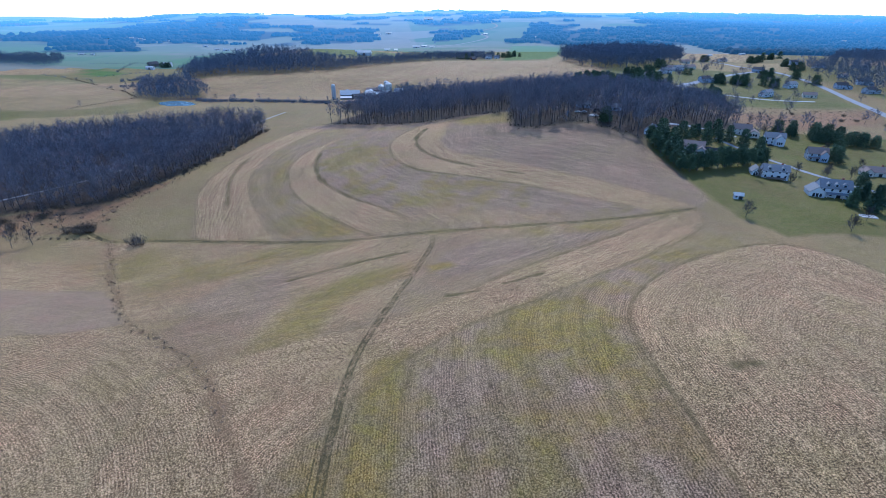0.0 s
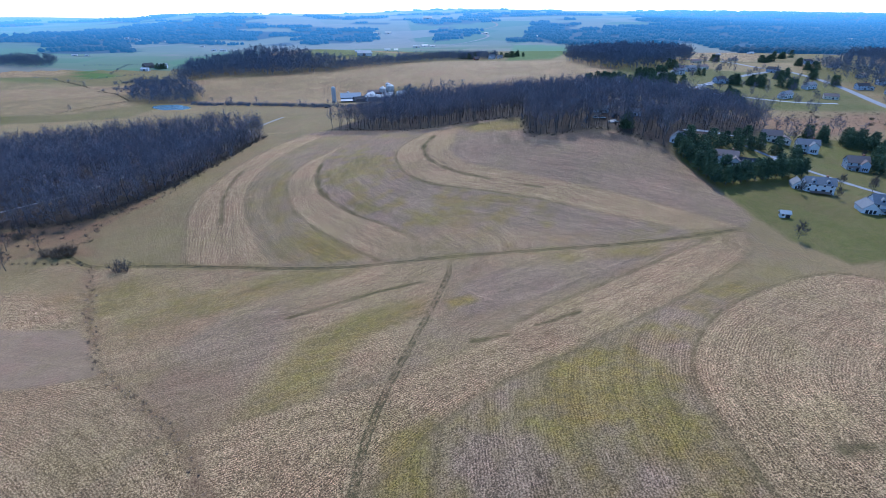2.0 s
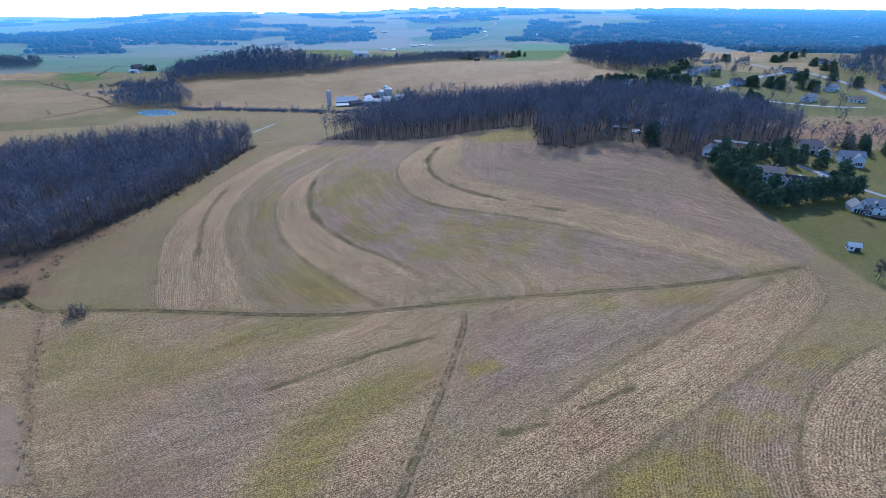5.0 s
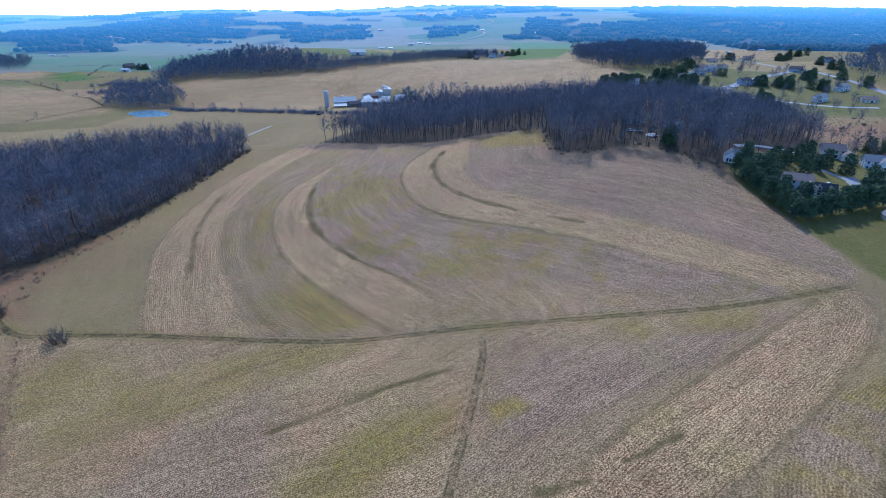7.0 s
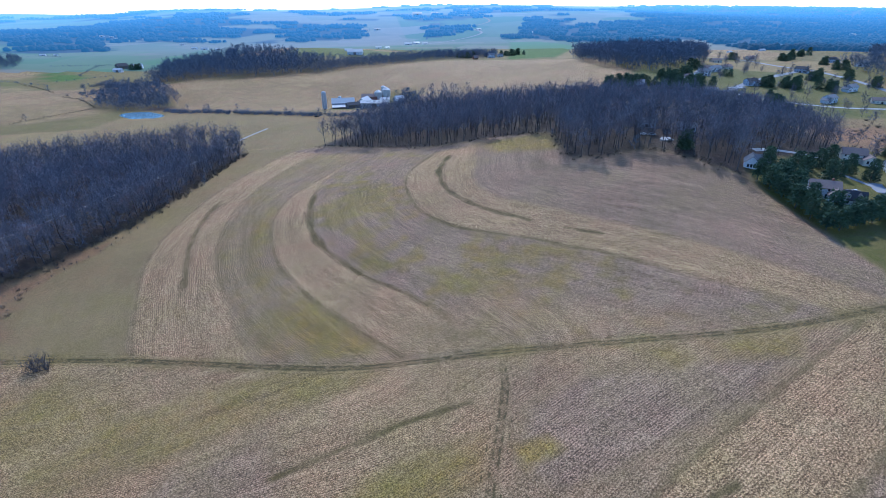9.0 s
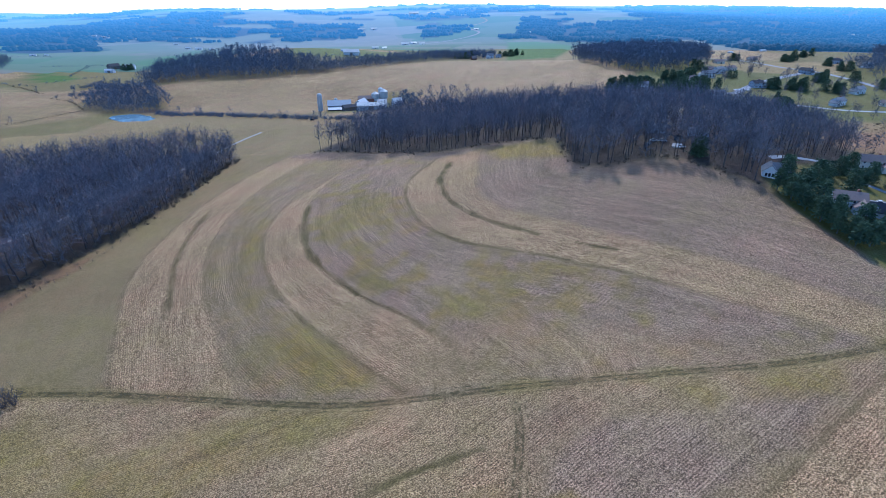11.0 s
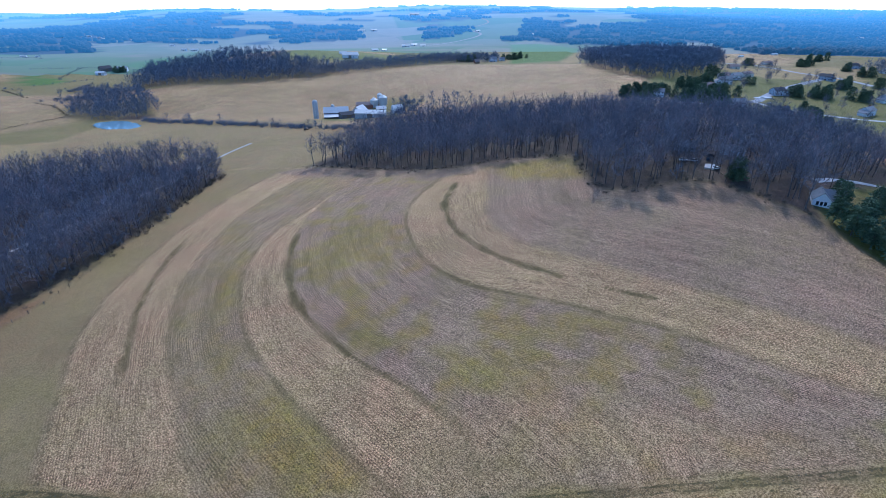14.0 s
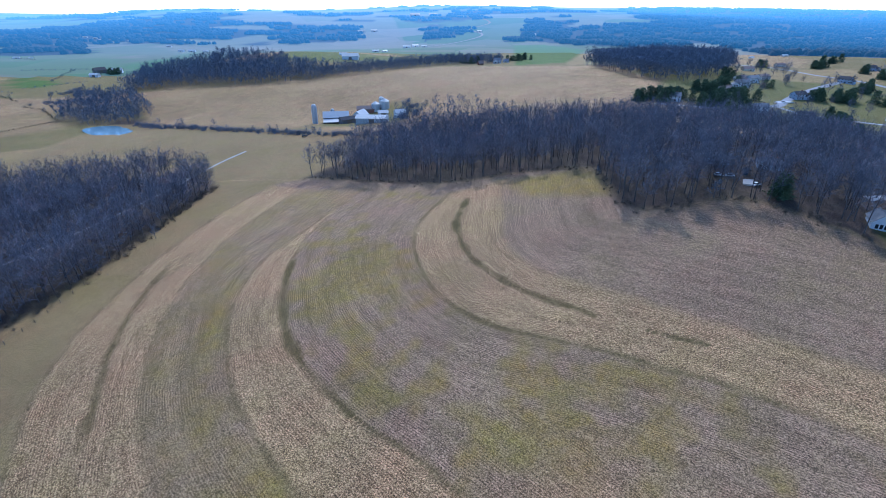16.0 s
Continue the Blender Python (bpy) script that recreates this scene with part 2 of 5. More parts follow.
def build_ground():
    xs, ys = axis(-172, 140, 1.0, -3700, 3700, 1.05), axis(44, 420, 1.0, -500, 3950, 1.04)
    x, y = [a.ravel() for a in np.meshgrid(xs, ys)]
    wx, wy = x + 0.7 * blur_noise(x, y, 14, 3) + 0.5 * blur_noise(x, y, 4, 4), y + 0.7 * blur_noise(x, y, 14, 5) + 0.5 * blur_noise(x, y, 4, 6)
    m = {k: np.zeros(len(x)) for k in ("stubble", "bean", "green", "lawn", "dark", "litter", "weed", "meadow", "crop", "soil")}

    def lay(key, amount):
        for k in m:
            m[k] *= 1 - amount
        m[key] = np.maximum(m[key], amount)

    near = (np.abs(x) < 260) & (y > -20) & (y < 430)
    patch = blur_noise(x, y, 22, 8) * 0.5 + blur_noise(x, y, 9, 9) * 0.4 + blur_noise(x, y, 3.2, 36) * 0.3
    # lower fields
    low = [(-175, 195)] + [p for p in DITCH if p[0] > -160] + [(106, 184), (121, 157), (138, 128), (165, 80), (160, -200), (-250, -200), (-260, 150)]
    lay("stubble", region(wx, wy, low) * 0.75)
    lay("bean", 0.8 * region(wx, wy, BAND_HIGH + [(60, 182), (20, 181), (-3, 178), (-12, 142), (-18, 118)], 5) * np.clip(0.55 + 0.5 * patch, 0, 1))
    lay("bean", 0.75 * region(wx, wy, [(-79, 114), (-85, 138), (-78, 155), (-61, 164), (-50, 152), (-50, 132), (-56, 112), (-62, 98)], 8))
    lay("green", 0.5 * region(wx, wy, [(-150, 176), (-128, 166), (-109, 146), (-100, 140), (-92, 150), (-88, 166), (-100, 182), (-126, 188)], 12) * np.clip(0.75 + patch, 0, 1))
    lay("green", 0.55 * region(wx, wy, [(-112, 158), (-99, 173), (-83, 183), (-60, 187), (-34, 183), (-34, 178), (-45, 176), (-58, 171), (-70, 166), (-80, 159), (-92, 157), (-102, 144)], 6) * np.clip(0.85 + 0.5 * patch, 0, 1))
    lay("weed", 0.3 * region(wx, wy, [(-88, 130), (-66, 129), (-57, 119), (-54, 104), (-57, 92), (-66, 94), (-76, 110)], 8))
    lay("green", 0.65 * region(wx, wy, [(-12, 156), (-24, 152), (-36, 147), (-46, 135), (-49, 119), (-52, 104), (-55, 92), (-48, 78), (-36, 84), (-39, 100), (-35, 110), (-33, 123), (-25, 137), (-13, 147)], 6) * np.clip(0.85 + 0.55 * patch, 0, 1))
    lay("bean", 0.9 * region(wx, wy, [(0, 164), (13, 173), (41, 174), (70, 177), (48, 160), (20, 148), (0, 140), (-6, 150)], 5))
    lay("green", 0.9 * region(wx, wy, [(-6, 153), (2, 155), (4, 151), (-4, 147)], 3))
    lay("soil", 0.85 * region(wx, wy, [(-175, 152), (-121, 152), (-108, 138), (-98, 125), (-107, 122), (-128, 119), (-175, 118)], 2))
    lay("meadow", 0.8 * region(wx, wy, [(-175, 195), (-150, 196), (-136, 178), (-152, 176), (-184, 182)], 5))
    lay("stubble", region(wx, wy, BAND_LOW + BAND_HIGH[::-1], 3))
    lower_green = BAND_LOW[4:] + [(106, 186), (118, 158)] + ROUND[39::-1]
    lay("bean", 0.85 * region(wx, wy, lower_green, 4))
    lay("green", region(wx, wy, lower_green, 8) * 0.8 * np.clip(0.4 + 1.1 * patch + 0.65 * np.exp(-((wx - 24) ** 2 / 260 + (wy - 102) ** 2 / 600)) + 0.9 * np.exp(-((wx - 72) ** 2 / 600 + (wy - 148) ** 2 / 150)), 0, 1))
    lay("green", 0.8 * region(wx, wy, [(-19, 40), (-19, 74), (-18, 94), (-9, 100), (-8, 73), (-8, 40)], 4) * np.clip(0.8 + patch, 0, 1))
    lay("meadow", 0.7 * region(wx, wy, [(106, 185), (96, 170), (74, 153), (90, 149), (116, 158), (137, 130), (170, 80), (175, 160), (125, 161), (117, 181)], 5))
    lay("stubble", region(wx, wy, ROUND + [(160, -100), (52, -100)], 2.5) * 0.95)
    # upper field
    up = region(wx, wy, FIELD_UP, 2.5)
    lay("bean", up * 0.85)
    lay("green", 0.4 * region(wx, wy, TAN_EDGE + STRIP_WEST[::-1], 5) * np.clip(0.8 + 0.8 * patch, 0, 1))
    lay("stubble", region(wx, wy, BORDER + TAN_EDGE[::-1], 3))
    lay("green", 0.7 * region(wx, wy, [(-78, 240), (-60, 221), (-43, 202), (-32, 190), (-53, 190), (-69, 208), (-84, 228), (-92, 250), (-97, 275), (-95, 300), (-89, 285), (-84, 255)], 7) * np.clip(0.8 + 0.9 * patch, 0, 1))
    lay("stubble", region(wx, wy, STRIP_WEST + STRIP_MID[::-1], 2.5))
    mid = STRIP_MID + STRIP_EAST[::-1]
    lay("green", region(wx, wy, mid, 5) * 0.6 * np.clip(0.1 + 1.5 * patch + 0.5 * blur_noise(x, y, 4.5, 35) + 0.5 * np.exp(-((wx + 44) ** 2 + (wy - 292) ** 2) / 400) + 0.5 * np.exp(-((wx - 2) ** 2 + (wy - 232) ** 2) / 300), 0, 0.95))
    lay("stubble", region(wx, wy, STRIP_EAST + CREST[::-1], 4))
    lay("stubble", 0.6 * region(wx, wy, [(-36, 189), (-6, 215), (60, 189)], 14))
    lay("green", 0.85 * region(wx, wy, [(5, 363), (47, 358), (45, 328), (15, 338)], 10) * np.clip(0.7 + patch, 0, 1))
    lay("green", 0.8 * region(wx, wy, [(28, 182), (72, 183), (67, 175), (37, 173)], 5) * np.clip(0.8 + patch, 0, 1))
    # dark wheel tracks, terraces and ditches
    lay("green", 0.55 * np.clip(1.4 - trace(wx, wy, DITCH) / 2.6, 0, 1) * np.clip(0.7 + 0.8 * patch, 0, 1))
    wander = np.clip(0.85 + 0.45 * blur_noise(x, y, 11, 31) + 0.35 * blur_noise(x, y, 3.5, 32), 0.1, 1.25)
    for line, wide, amount in ((DITCH, 0.9, 0.45), (TRACK, 0.9, 0.4), (GULLY, 0.7, 0.15), (STRIP_MID[6:14], 0.6, 0.7), (STRIP_MID[12:20], 0.9, 0.85), (STRIP_MID[18:30], 1.2, 0.85), (STRIP_MID[21:27], 1.6, 0.6), (STRIP_WEST, 0.5, 0.42), (BORDER, 0.4, 0.35), (STRIP_EAST[8:], 0.7, 0.6), (ROUND, 0.4, 0.45), (OLD_TRACK, 0.9, 1.0), (BAND_LOW[8:], 0.4, 0.3), (TAN_EDGE, 0.4, 0.25),
                               (along([(17, 258), (2, 270), (-10, 285), (-16, 303), (-17, 322), (-11, 345)]), 1.0, 1.0), (along([(29, 250), (41, 243)]), 0.55, 0.85), (along([(-107, 228), (-111, 240), (-117, 258), (-122, 281), (-124, 310)]), 1.0, 0.6), (along([(19, 134), (32, 139)]), 0.7, 0.8), (along([(-28, 227), (-20, 219)]), 0.5, 0.5), (along([(-19, 207), (-15, 192)]), 0.4, 0.5), (BAND_HIGH[14:], 0.5, 0.4), (along([(1, 128), (11, 130)]), 0.7, 0.9)):
        ragged = 1 + 0.6 * blur_noise(x, y, 5, 11)
        lay("dark", amount * wander * np.clip(1.5 - trace(wx * 0.4 + x * 0.6, wy * 0.4 + y * 0.6, line) / (wide * ragged), 0, 1))
    rut = np.minimum(np.minimum(trace(x, y, TRACK), trace(x, y, DITCH)), 8.0)
    lay("dark", np.exp(-((x - 62.5) ** 2 + (y - 83.5) ** 2) / 2.2))
    lay("dark", 0.8 * np.exp(-((x - 66) ** 2 / 8 + (y - 84) ** 2 / 1.0)))
    lay("meadow", 0.9 * np.clip(1.3 - trace(x, y, along([(-150, 478), (-140, 492), (-120, 506), (-95, 516)])) / 1.8, 0, 1))
    lay("stubble", 0.6 * np.clip(1.3 - trace(x, y, along([(-150, 421), (-125, 416), (-96, 407)])) / 0.9, 0, 1))
    lay("weed", 0.55 * np.clip(1.5 - trace(wx, wy, GULLY) / 1.7, 0, 1) * np.clip(0.5 + 1.2 * blur_noise(x, y, 4, 33) + 0.5 * patch, 0, 1))
    # yards, woods and the country beyond
    lay("weed", region(wx, wy, [(-230, 225), (-200, 240), (-172, 262), (-156, 272), (-155, 263), (-162, 250), (-167, 236), (-158, 222), (-150, 208), (-172, 210), (-210, 205)], 3) * np.clip(0.75 + patch, 0, 1))
    lay("lawn", region(wx, wy, LAWN, 3) * np.clip(0.85 + 0.25 * patch, 0, 1))
    for poly in WOODS:
        lay("litter", region(wx, wy, poly, 6))
    lay("weed", region(wx, wy, [(215, 400), (370, 438), (345, 385), (250, 352), (205, 352)], 14))
    lay("lawn", 0.9 * region(wx, wy, [(160, 560), (225, 470), (240, 445), (330, 448), (372, 445), (405, 560), (422, 660), (430, 740), (380, 800), (300, 760), (215, 660)], 12) * np.clip(0.8 + 0.6 * patch, 0, 1))
    lay("crop", 0.25 * region(wx, wy, [(160, 560), (225, 470), (240, 445), (330, 448), (372, 445), (405, 560), (422, 660), (430, 740), (380, 800), (300, 760), (215, 660)], 12))
    out = np.nonzero((y > 640) | (x < -330) & (y > 480) | (x > 420) & (y > 300))[0]
    r = np.random.RandomState(17)
    sx, sy = r.uniform(-1500, 1300, 150), r.uniform(420, 1500, 150)
    kind = r.rand(150)
    near_seed = np.argmin(np.stack([(x[out] - a) ** 2 + ((y[out] - b) * 1.7) ** 2 for a, b in zip(sx, sy)]), axis=0)
    shade = kind[near_seed]
    for key, lo, hi, amount in (("crop", 0.0, 0.16, 0.5), ("lawn", 0.16, 0.3, 0.75), ("lawn", 0.3, 0.55, 0.45), ("meadow", 0.55, 0.75, 0.9), ("stubble", 0.75, 1.0, 0.6)):
        pick = np.zeros(len(x))
        pick[out] = amount * ((shade >= lo) & (shade < hi))
        lay(key, pick)
    lay("stubble", 0.8 * region(wx, wy, FAR_FIELD, 8))
    lay("stubble", 0.75 * region(wx, wy, [(440, 775), (527, 879), (589, 1089), (678, 1389), (605, 1431), (516, 1219), (395, 850)], 10))
    lay("meadow", 0.8 * region(wx, wy, [(189, 952), (297, 1209), (232, 967), (165, 830)], 6))
    lay("lawn", 0.7 * region(wx, wy, [(-130, 545), (-60, 555), (-30, 620), (-60, 660), (-110, 620)], 20))
    lay("meadow", 0.5 * region(wx, wy, [(-250, 560), (-120, 540), (-80, 560), (-130, 640), (-240, 640)], 30))
    lay("stubble", 0.6 * region(wx, wy, [(-700, 520), (-400, 560), (-360, 610), (-430, 700), (-580, 800), (-900, 800)], 10))
    lay("lawn", 0.9 * region(wx, wy, [(-122, 570), (-100, 552), (-60, 545), (-42, 575), (-45, 620), (-80, 630), (-112, 612)], 8) * np.clip(0.75 + 0.8 * patch, 0, 1))
    for poly, amount in GREEN_FIELDS:
        lay("crop", amount * region(wx, wy, poly, 6))
    rest = np.clip(1 - sum(m.values()), 0, 1)
    m["meadow"] = np.clip(m["meadow"] + rest * 0.6, 0, 1)
    # crop rows run along the nearest strip edge
    field = np.nonzero(near)[0]
    fx, fy = x[field], y[field]
    rows, upper = np.zeros(len(x)), np.full(len(field), 1e9)
    for line in (BORDER, STRIP_WEST, STRIP_MID, STRIP_EAST, CREST):
        upper = np.minimum(upper, distance(fx, fy, line))
    lower = np.full(len(field), 1e9)
    for line in (BAND_LOW, BAND_HIGH):
        lower = np.minimum(lower, distance(fx, fy, line))
    lower = np.where(inside(fx, fy, GULLY + [(-36, -120), (-260, -120), (-260, 199)]), distance(fx, fy, ROWS_WEST), lower)
    lower = np.where(inside(fx, fy, lower_green) | inside(fx, fy, ROUND + [(160, -100), (52, -100)]), distance(fx, fy, ROUND), lower)
    rows[field] = np.where(fy > np.interp(fx, [p[0] for p in DITCH], [p[1] for p in DITCH]), upper, lower)
    z = height(x, y)
    z = z + near * (-0.25 * m["dark"] + 0.08 * blur_noise(x, y, 3, 12))
    z = np.where(region(x, y, POND, 24) > 0.05, np.maximum(z, POND_LEVEL + 0.1), z)
    z = np.where(region(x, y, POND, 2) > 0.5, POND_LEVEL - 0.8, z)
    nx, ny = len(xs), len(ys)
    i, j = [a.ravel() for a in np.meshgrid(np.arange(nx - 1), np.arange(ny - 1))]
    base = j * nx + i
    me = mesh_np("ground", np.stack([x, y, z], 1), np.stack([base, base + 1, base + nx + 1, base + nx], 1))
    for key, values in {**m, "rows": rows, "rut": rut, "far_wood": far_wood_amount(x, y)}.items():
        me.attributes.new(key, "FLOAT", "POINT").data.foreach_set("value", values.astype(np.float32))
    me.materials.append(ground_material())
    # land beyond 1150 takes this one, with blue haze as emission
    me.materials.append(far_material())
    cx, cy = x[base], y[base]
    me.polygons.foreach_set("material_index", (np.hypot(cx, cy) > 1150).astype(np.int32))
    me.polygons.foreach_set("use_smooth", np.ones(len(base), bool))
    return tagged(new("ground", me), "rolling contour-strip farmland with corn stubble, weeds and grass", "ground", kind="structure")


def ground_material():
    m, nodes, links, b = material("ground", 0.85)
    b.inputs["Specular IOR Level"].default_value = 0.12
    def attr(name):
        a = nodes.new("ShaderNodeAttribute")
        a.attribute_name = name
        return a.outputs["Fac"]
    def op(kind, a, b=0.0, clamp=False):
        return calc(nodes, links, kind, a, b, clamp)
    def about(fac, gain, mid=0.0):
        return op("ADD", op("MULTIPLY", op("SUBTRACT", fac, 0.5), gain), mid)
    pos = nodes.new("ShaderNodeNewGeometry").outputs["Position"]
    grain, clump, broad = noise_tex(nodes, links, 3.2, 6, 0.85, pos), noise_tex(nodes, links, 0.35, 5, 0.7, pos), noise_tex(nodes, links, 0.03, 4, 0.6, pos)
    cell = nodes.new("ShaderNodeTexVoronoi")
    cell.inputs["Scale"].default_value = 4.0 / FULL
    links.new(pos, cell.inputs["Vector"])
    chip = nodes.new("ShaderNodeSeparateColor")
    links.new(cell.outputs["Color"], chip.inputs[0])
    sharp = op("ADD", about(grain, 4.4, 0.46), about(chip.outputs[0], 0.6))
    # rows of cut stalks, and broader passes of the machines, run along the strips
    rows = attr("rows")
    spot = nodes.new("ShaderNodeSeparateXYZ")
    links.new(pos, spot.inputs[0])
    def lengthwise(across, down):
        v = nodes.new("ShaderNodeCombineXYZ")
        links.new(op("MULTIPLY", rows, across * FULL), v.inputs[0])
        links.new(op("MULTIPLY", spot.outputs[0], down), v.inputs[1])
        links.new(op("MULTIPLY", spot.outputs[1], down), v.inputs[2])
        return v.outputs[0]
    streak = noise_tex(nodes, links, 1.0, 3, 0.7, lengthwise(1.25, 0.09))
    swath = noise_tex(nodes, links, 1.0, 2, 0.6, lengthwise(0.22, 0.015))
    sway = op("ADD", rows, about(noise_tex(nodes, links, 0.6, 3, 0.6, pos), 0.3))
    wave = op("SINE", op("MULTIPLY", sway, 2 * math.pi / 0.61))
    shown = op("MULTIPLY", op("SUBTRACT", noise_tex(nodes, links, 0.09, 4, 0.7, pos), 0.36), 4.5, True)
    lines = op("ADD", op("MULTIPLY", op("MULTIPLY", wave, shown), 0.17), op("ADD", about(streak, 0.7), about(swath, 0.4)))
    fleck = op("ADD", sharp, lines)
    straw = op("ADD", fleck, 0.0, True)
    loose = op("ADD", sharp, op("MULTIPLY", lines, 0.78), True)
    sharp = op("ADD", sharp, 0.0, True)
    colour = ramp(nodes, links, straw, [(0.0, (0.14, 0.105, 0.057)), (1.0, (0.3, 0.23, 0.135))])
    def over(colour, key, stops, fac, edge=0.5, top=None):
        if top is None:
            top = ramp(nodes, links, fac, stops)
        k = op("MULTIPLY", attr(key), about(clump, 3.0 * edge, 1.0), True)
        return mixed(nodes, links, k, colour, top)
    colour = over(colour, "meadow", [(0.0, (0.19, 0.145, 0.068)), (1.0, (0.41, 0.312, 0.165))], sharp)
    colour = over(colour, "bean", [(0.0, (0.07, 0.05, 0.034)), (0.5, (0.265, 0.188, 0.136)), (1.0, (0.62, 0.455, 0.335))], straw)
    colour = over(colour, "stubble", [(0.0, (0.08, 0.052, 0.03)), (0.5, (0.325, 0.222, 0.12)), (1.0, (0.8, 0.59, 0.37))], loose)
    olive = ramp(nodes, links, straw, [(0.0, (0.1, 0.078, 0.022)), (0.5, (0.29, 0.2, 0.056)), (1.0, (0.53, 0.4, 0.15))])
    fresh = ramp(nodes, links, straw, [(0.0, (0.09, 0.08, 0.02)), (0.5, (0.265, 0.208, 0.048)), (1.0, (0.46, 0.38, 0.13))])
    shoots = mixed(nodes, links, op("MULTIPLY", op("SUBTRACT", noise_tex(nodes, links, 0.075, 5, 0.7, pos), 0.42), 5.0, True), olive, fresh)
    colour = over(colour, "green", None, None, 1.1, shoots)
    colour = over(colour, "weed", [(0.0, (0.15, 0.092, 0.055)), (1.0, (0.4, 0.255, 0.15))], sharp)
    colour = over(colour, "lawn", [(0.0, (0.085, 0.085, 0.02)), (1.0, (0.2, 0.195, 0.055))], sharp)
    colour = over(colour, "crop", [(0.0, (0.06, 0.11, 0.022)), (1.0, (0.12, 0.2, 0.045))], sharp, 0.2)
    colour = over(colour, "soil", [(0.0, (0.26, 0.185, 0.13)), (1.0, (0.4, 0.29, 0.205))], straw, 0.5)
    colour = over(colour, "litter", [(0.0, (0.04, 0.034, 0.032)), (1.0, (0.12, 0.096, 0.088))], sharp)
    colour = over(colour, "dark", [(0.0, (0.065, 0.052, 0.02)), (1.0, (0.18, 0.148, 0.06))], sharp)
    # broken wheel ruts along the track and the ditch
    away = attr("rut")
    wobble = op("ADD", away, about(noise_tex(nodes, links, 0.7, 5, 0.75, pos), 1.6))
    for off, wide, cut in ((0.75, 0.3, 0.42), (2.2, 0.2, 0.5)):
        near_rut = op("SUBTRACT", 1.3, op("DIVIDE", op("ABSOLUTE", op("SUBTRACT", wobble, off)), wide), True)
        there = op("MULTIPLY", op("SUBTRACT", clump, cut), 9.0, True)
        colour = mixed(nodes, links, op("MULTIPLY", op("MULTIPLY", near_rut, there), 0.85), colour, (0.085, 0.075, 0.034))
    verge = op("SUBTRACT", 1.4, op("MULTIPLY", op("ABSOLUTE", op("SUBTRACT", wobble, 1.5)), 2.6), True)
    colour = mixed(nodes, links, op("MULTIPLY", verge, op("MULTIPLY", op("SUBTRACT", grain, 0.42), 2.5, True)), colour, (0.4, 0.31, 0.17))
    tone = ramp(nodes, links, broad, [(0.28, (0.92, 0.87, 0.72)), (0.72, (1.13, 1.06, 0.86))])
    hue = ramp(nodes, links, noise_tex(nodes, links, 0.045, 3, 0.7, pos), [(0.34, (0.985, 0.99, 0.88)), (0.48, (1.02, 1.0, 0.98)), (0.66, (1.07, 0.975, 0.98))])
    colour = mixed(nodes, links, 1.0, colour, hue, "MULTIPLY")
    links.new(mixed(nodes, links, 1.0, colour, tone, "MULTIPLY"), b.inputs["Base Color"])
    bp = nodes.new("ShaderNodeBump")
    bp.inputs["Strength"].default_value, bp.inputs["Distance"].default_value = 0.7, 0.16
    links.new(straw, bp.inputs["Height"])
    links.new(bp.outputs[0], b.inputs["Normal"])
    return m


def haze_glow(nodes, links, b):
    """The far backdrop glows with blue haze put into its emission, more towards the horizon."""
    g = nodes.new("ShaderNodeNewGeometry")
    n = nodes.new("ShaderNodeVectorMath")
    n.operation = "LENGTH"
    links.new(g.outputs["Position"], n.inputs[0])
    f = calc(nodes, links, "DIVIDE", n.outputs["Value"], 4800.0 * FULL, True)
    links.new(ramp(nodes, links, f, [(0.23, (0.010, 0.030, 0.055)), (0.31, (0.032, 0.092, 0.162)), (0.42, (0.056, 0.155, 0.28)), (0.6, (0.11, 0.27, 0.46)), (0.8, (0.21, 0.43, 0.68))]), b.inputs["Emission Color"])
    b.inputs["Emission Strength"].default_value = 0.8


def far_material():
    m, nodes, links, b = material("hazed_country", 1.0)
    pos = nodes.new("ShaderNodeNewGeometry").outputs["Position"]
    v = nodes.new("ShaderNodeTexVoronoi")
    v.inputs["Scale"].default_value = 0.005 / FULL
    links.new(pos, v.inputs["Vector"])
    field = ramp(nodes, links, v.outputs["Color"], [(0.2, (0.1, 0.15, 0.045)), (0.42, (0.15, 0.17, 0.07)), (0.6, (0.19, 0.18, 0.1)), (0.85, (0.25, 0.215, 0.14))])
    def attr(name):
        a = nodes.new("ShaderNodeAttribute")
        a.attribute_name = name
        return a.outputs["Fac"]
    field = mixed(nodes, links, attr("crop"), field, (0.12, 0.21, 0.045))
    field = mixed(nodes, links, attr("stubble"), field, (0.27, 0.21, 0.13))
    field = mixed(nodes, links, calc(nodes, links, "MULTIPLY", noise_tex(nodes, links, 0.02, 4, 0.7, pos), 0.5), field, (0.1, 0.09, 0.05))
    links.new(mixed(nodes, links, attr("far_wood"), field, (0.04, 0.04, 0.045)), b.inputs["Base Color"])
    # the far fields give off the haze colour themselves
    haze_glow(nodes, links, b)
    return m


FAR_WOODS = [[(-930, 1205), (-892, 1262), (-870, 1470), (-740, 1300), (-793, 1212)], [(-505, 1790), (-404, 1700), (-235, 1790), (-270, 2180), (-500, 2150)], [(-30, 1700), (90, 1840), (130, 2050), (-15, 2020)], [(300, 1900), (420, 1850), (520, 2100), (380, 2250)], [(180, 1560), (330, 1480), (430, 1620), (300, 1750)]]
FAR_OPEN = [[(-900, 1480), (-600, 1180), (-100, 1180), (120, 1500), (-100, 1660), (-420, 1650), (-700, 1600)], [(440, 775), (527, 879), (589, 1089), (678, 1389), (605, 1431), (516, 1219), (395, 850)], [(101, 895), (150, 1200), (183, 1420), (270, 1420), (310, 1209), (189, 945)]]


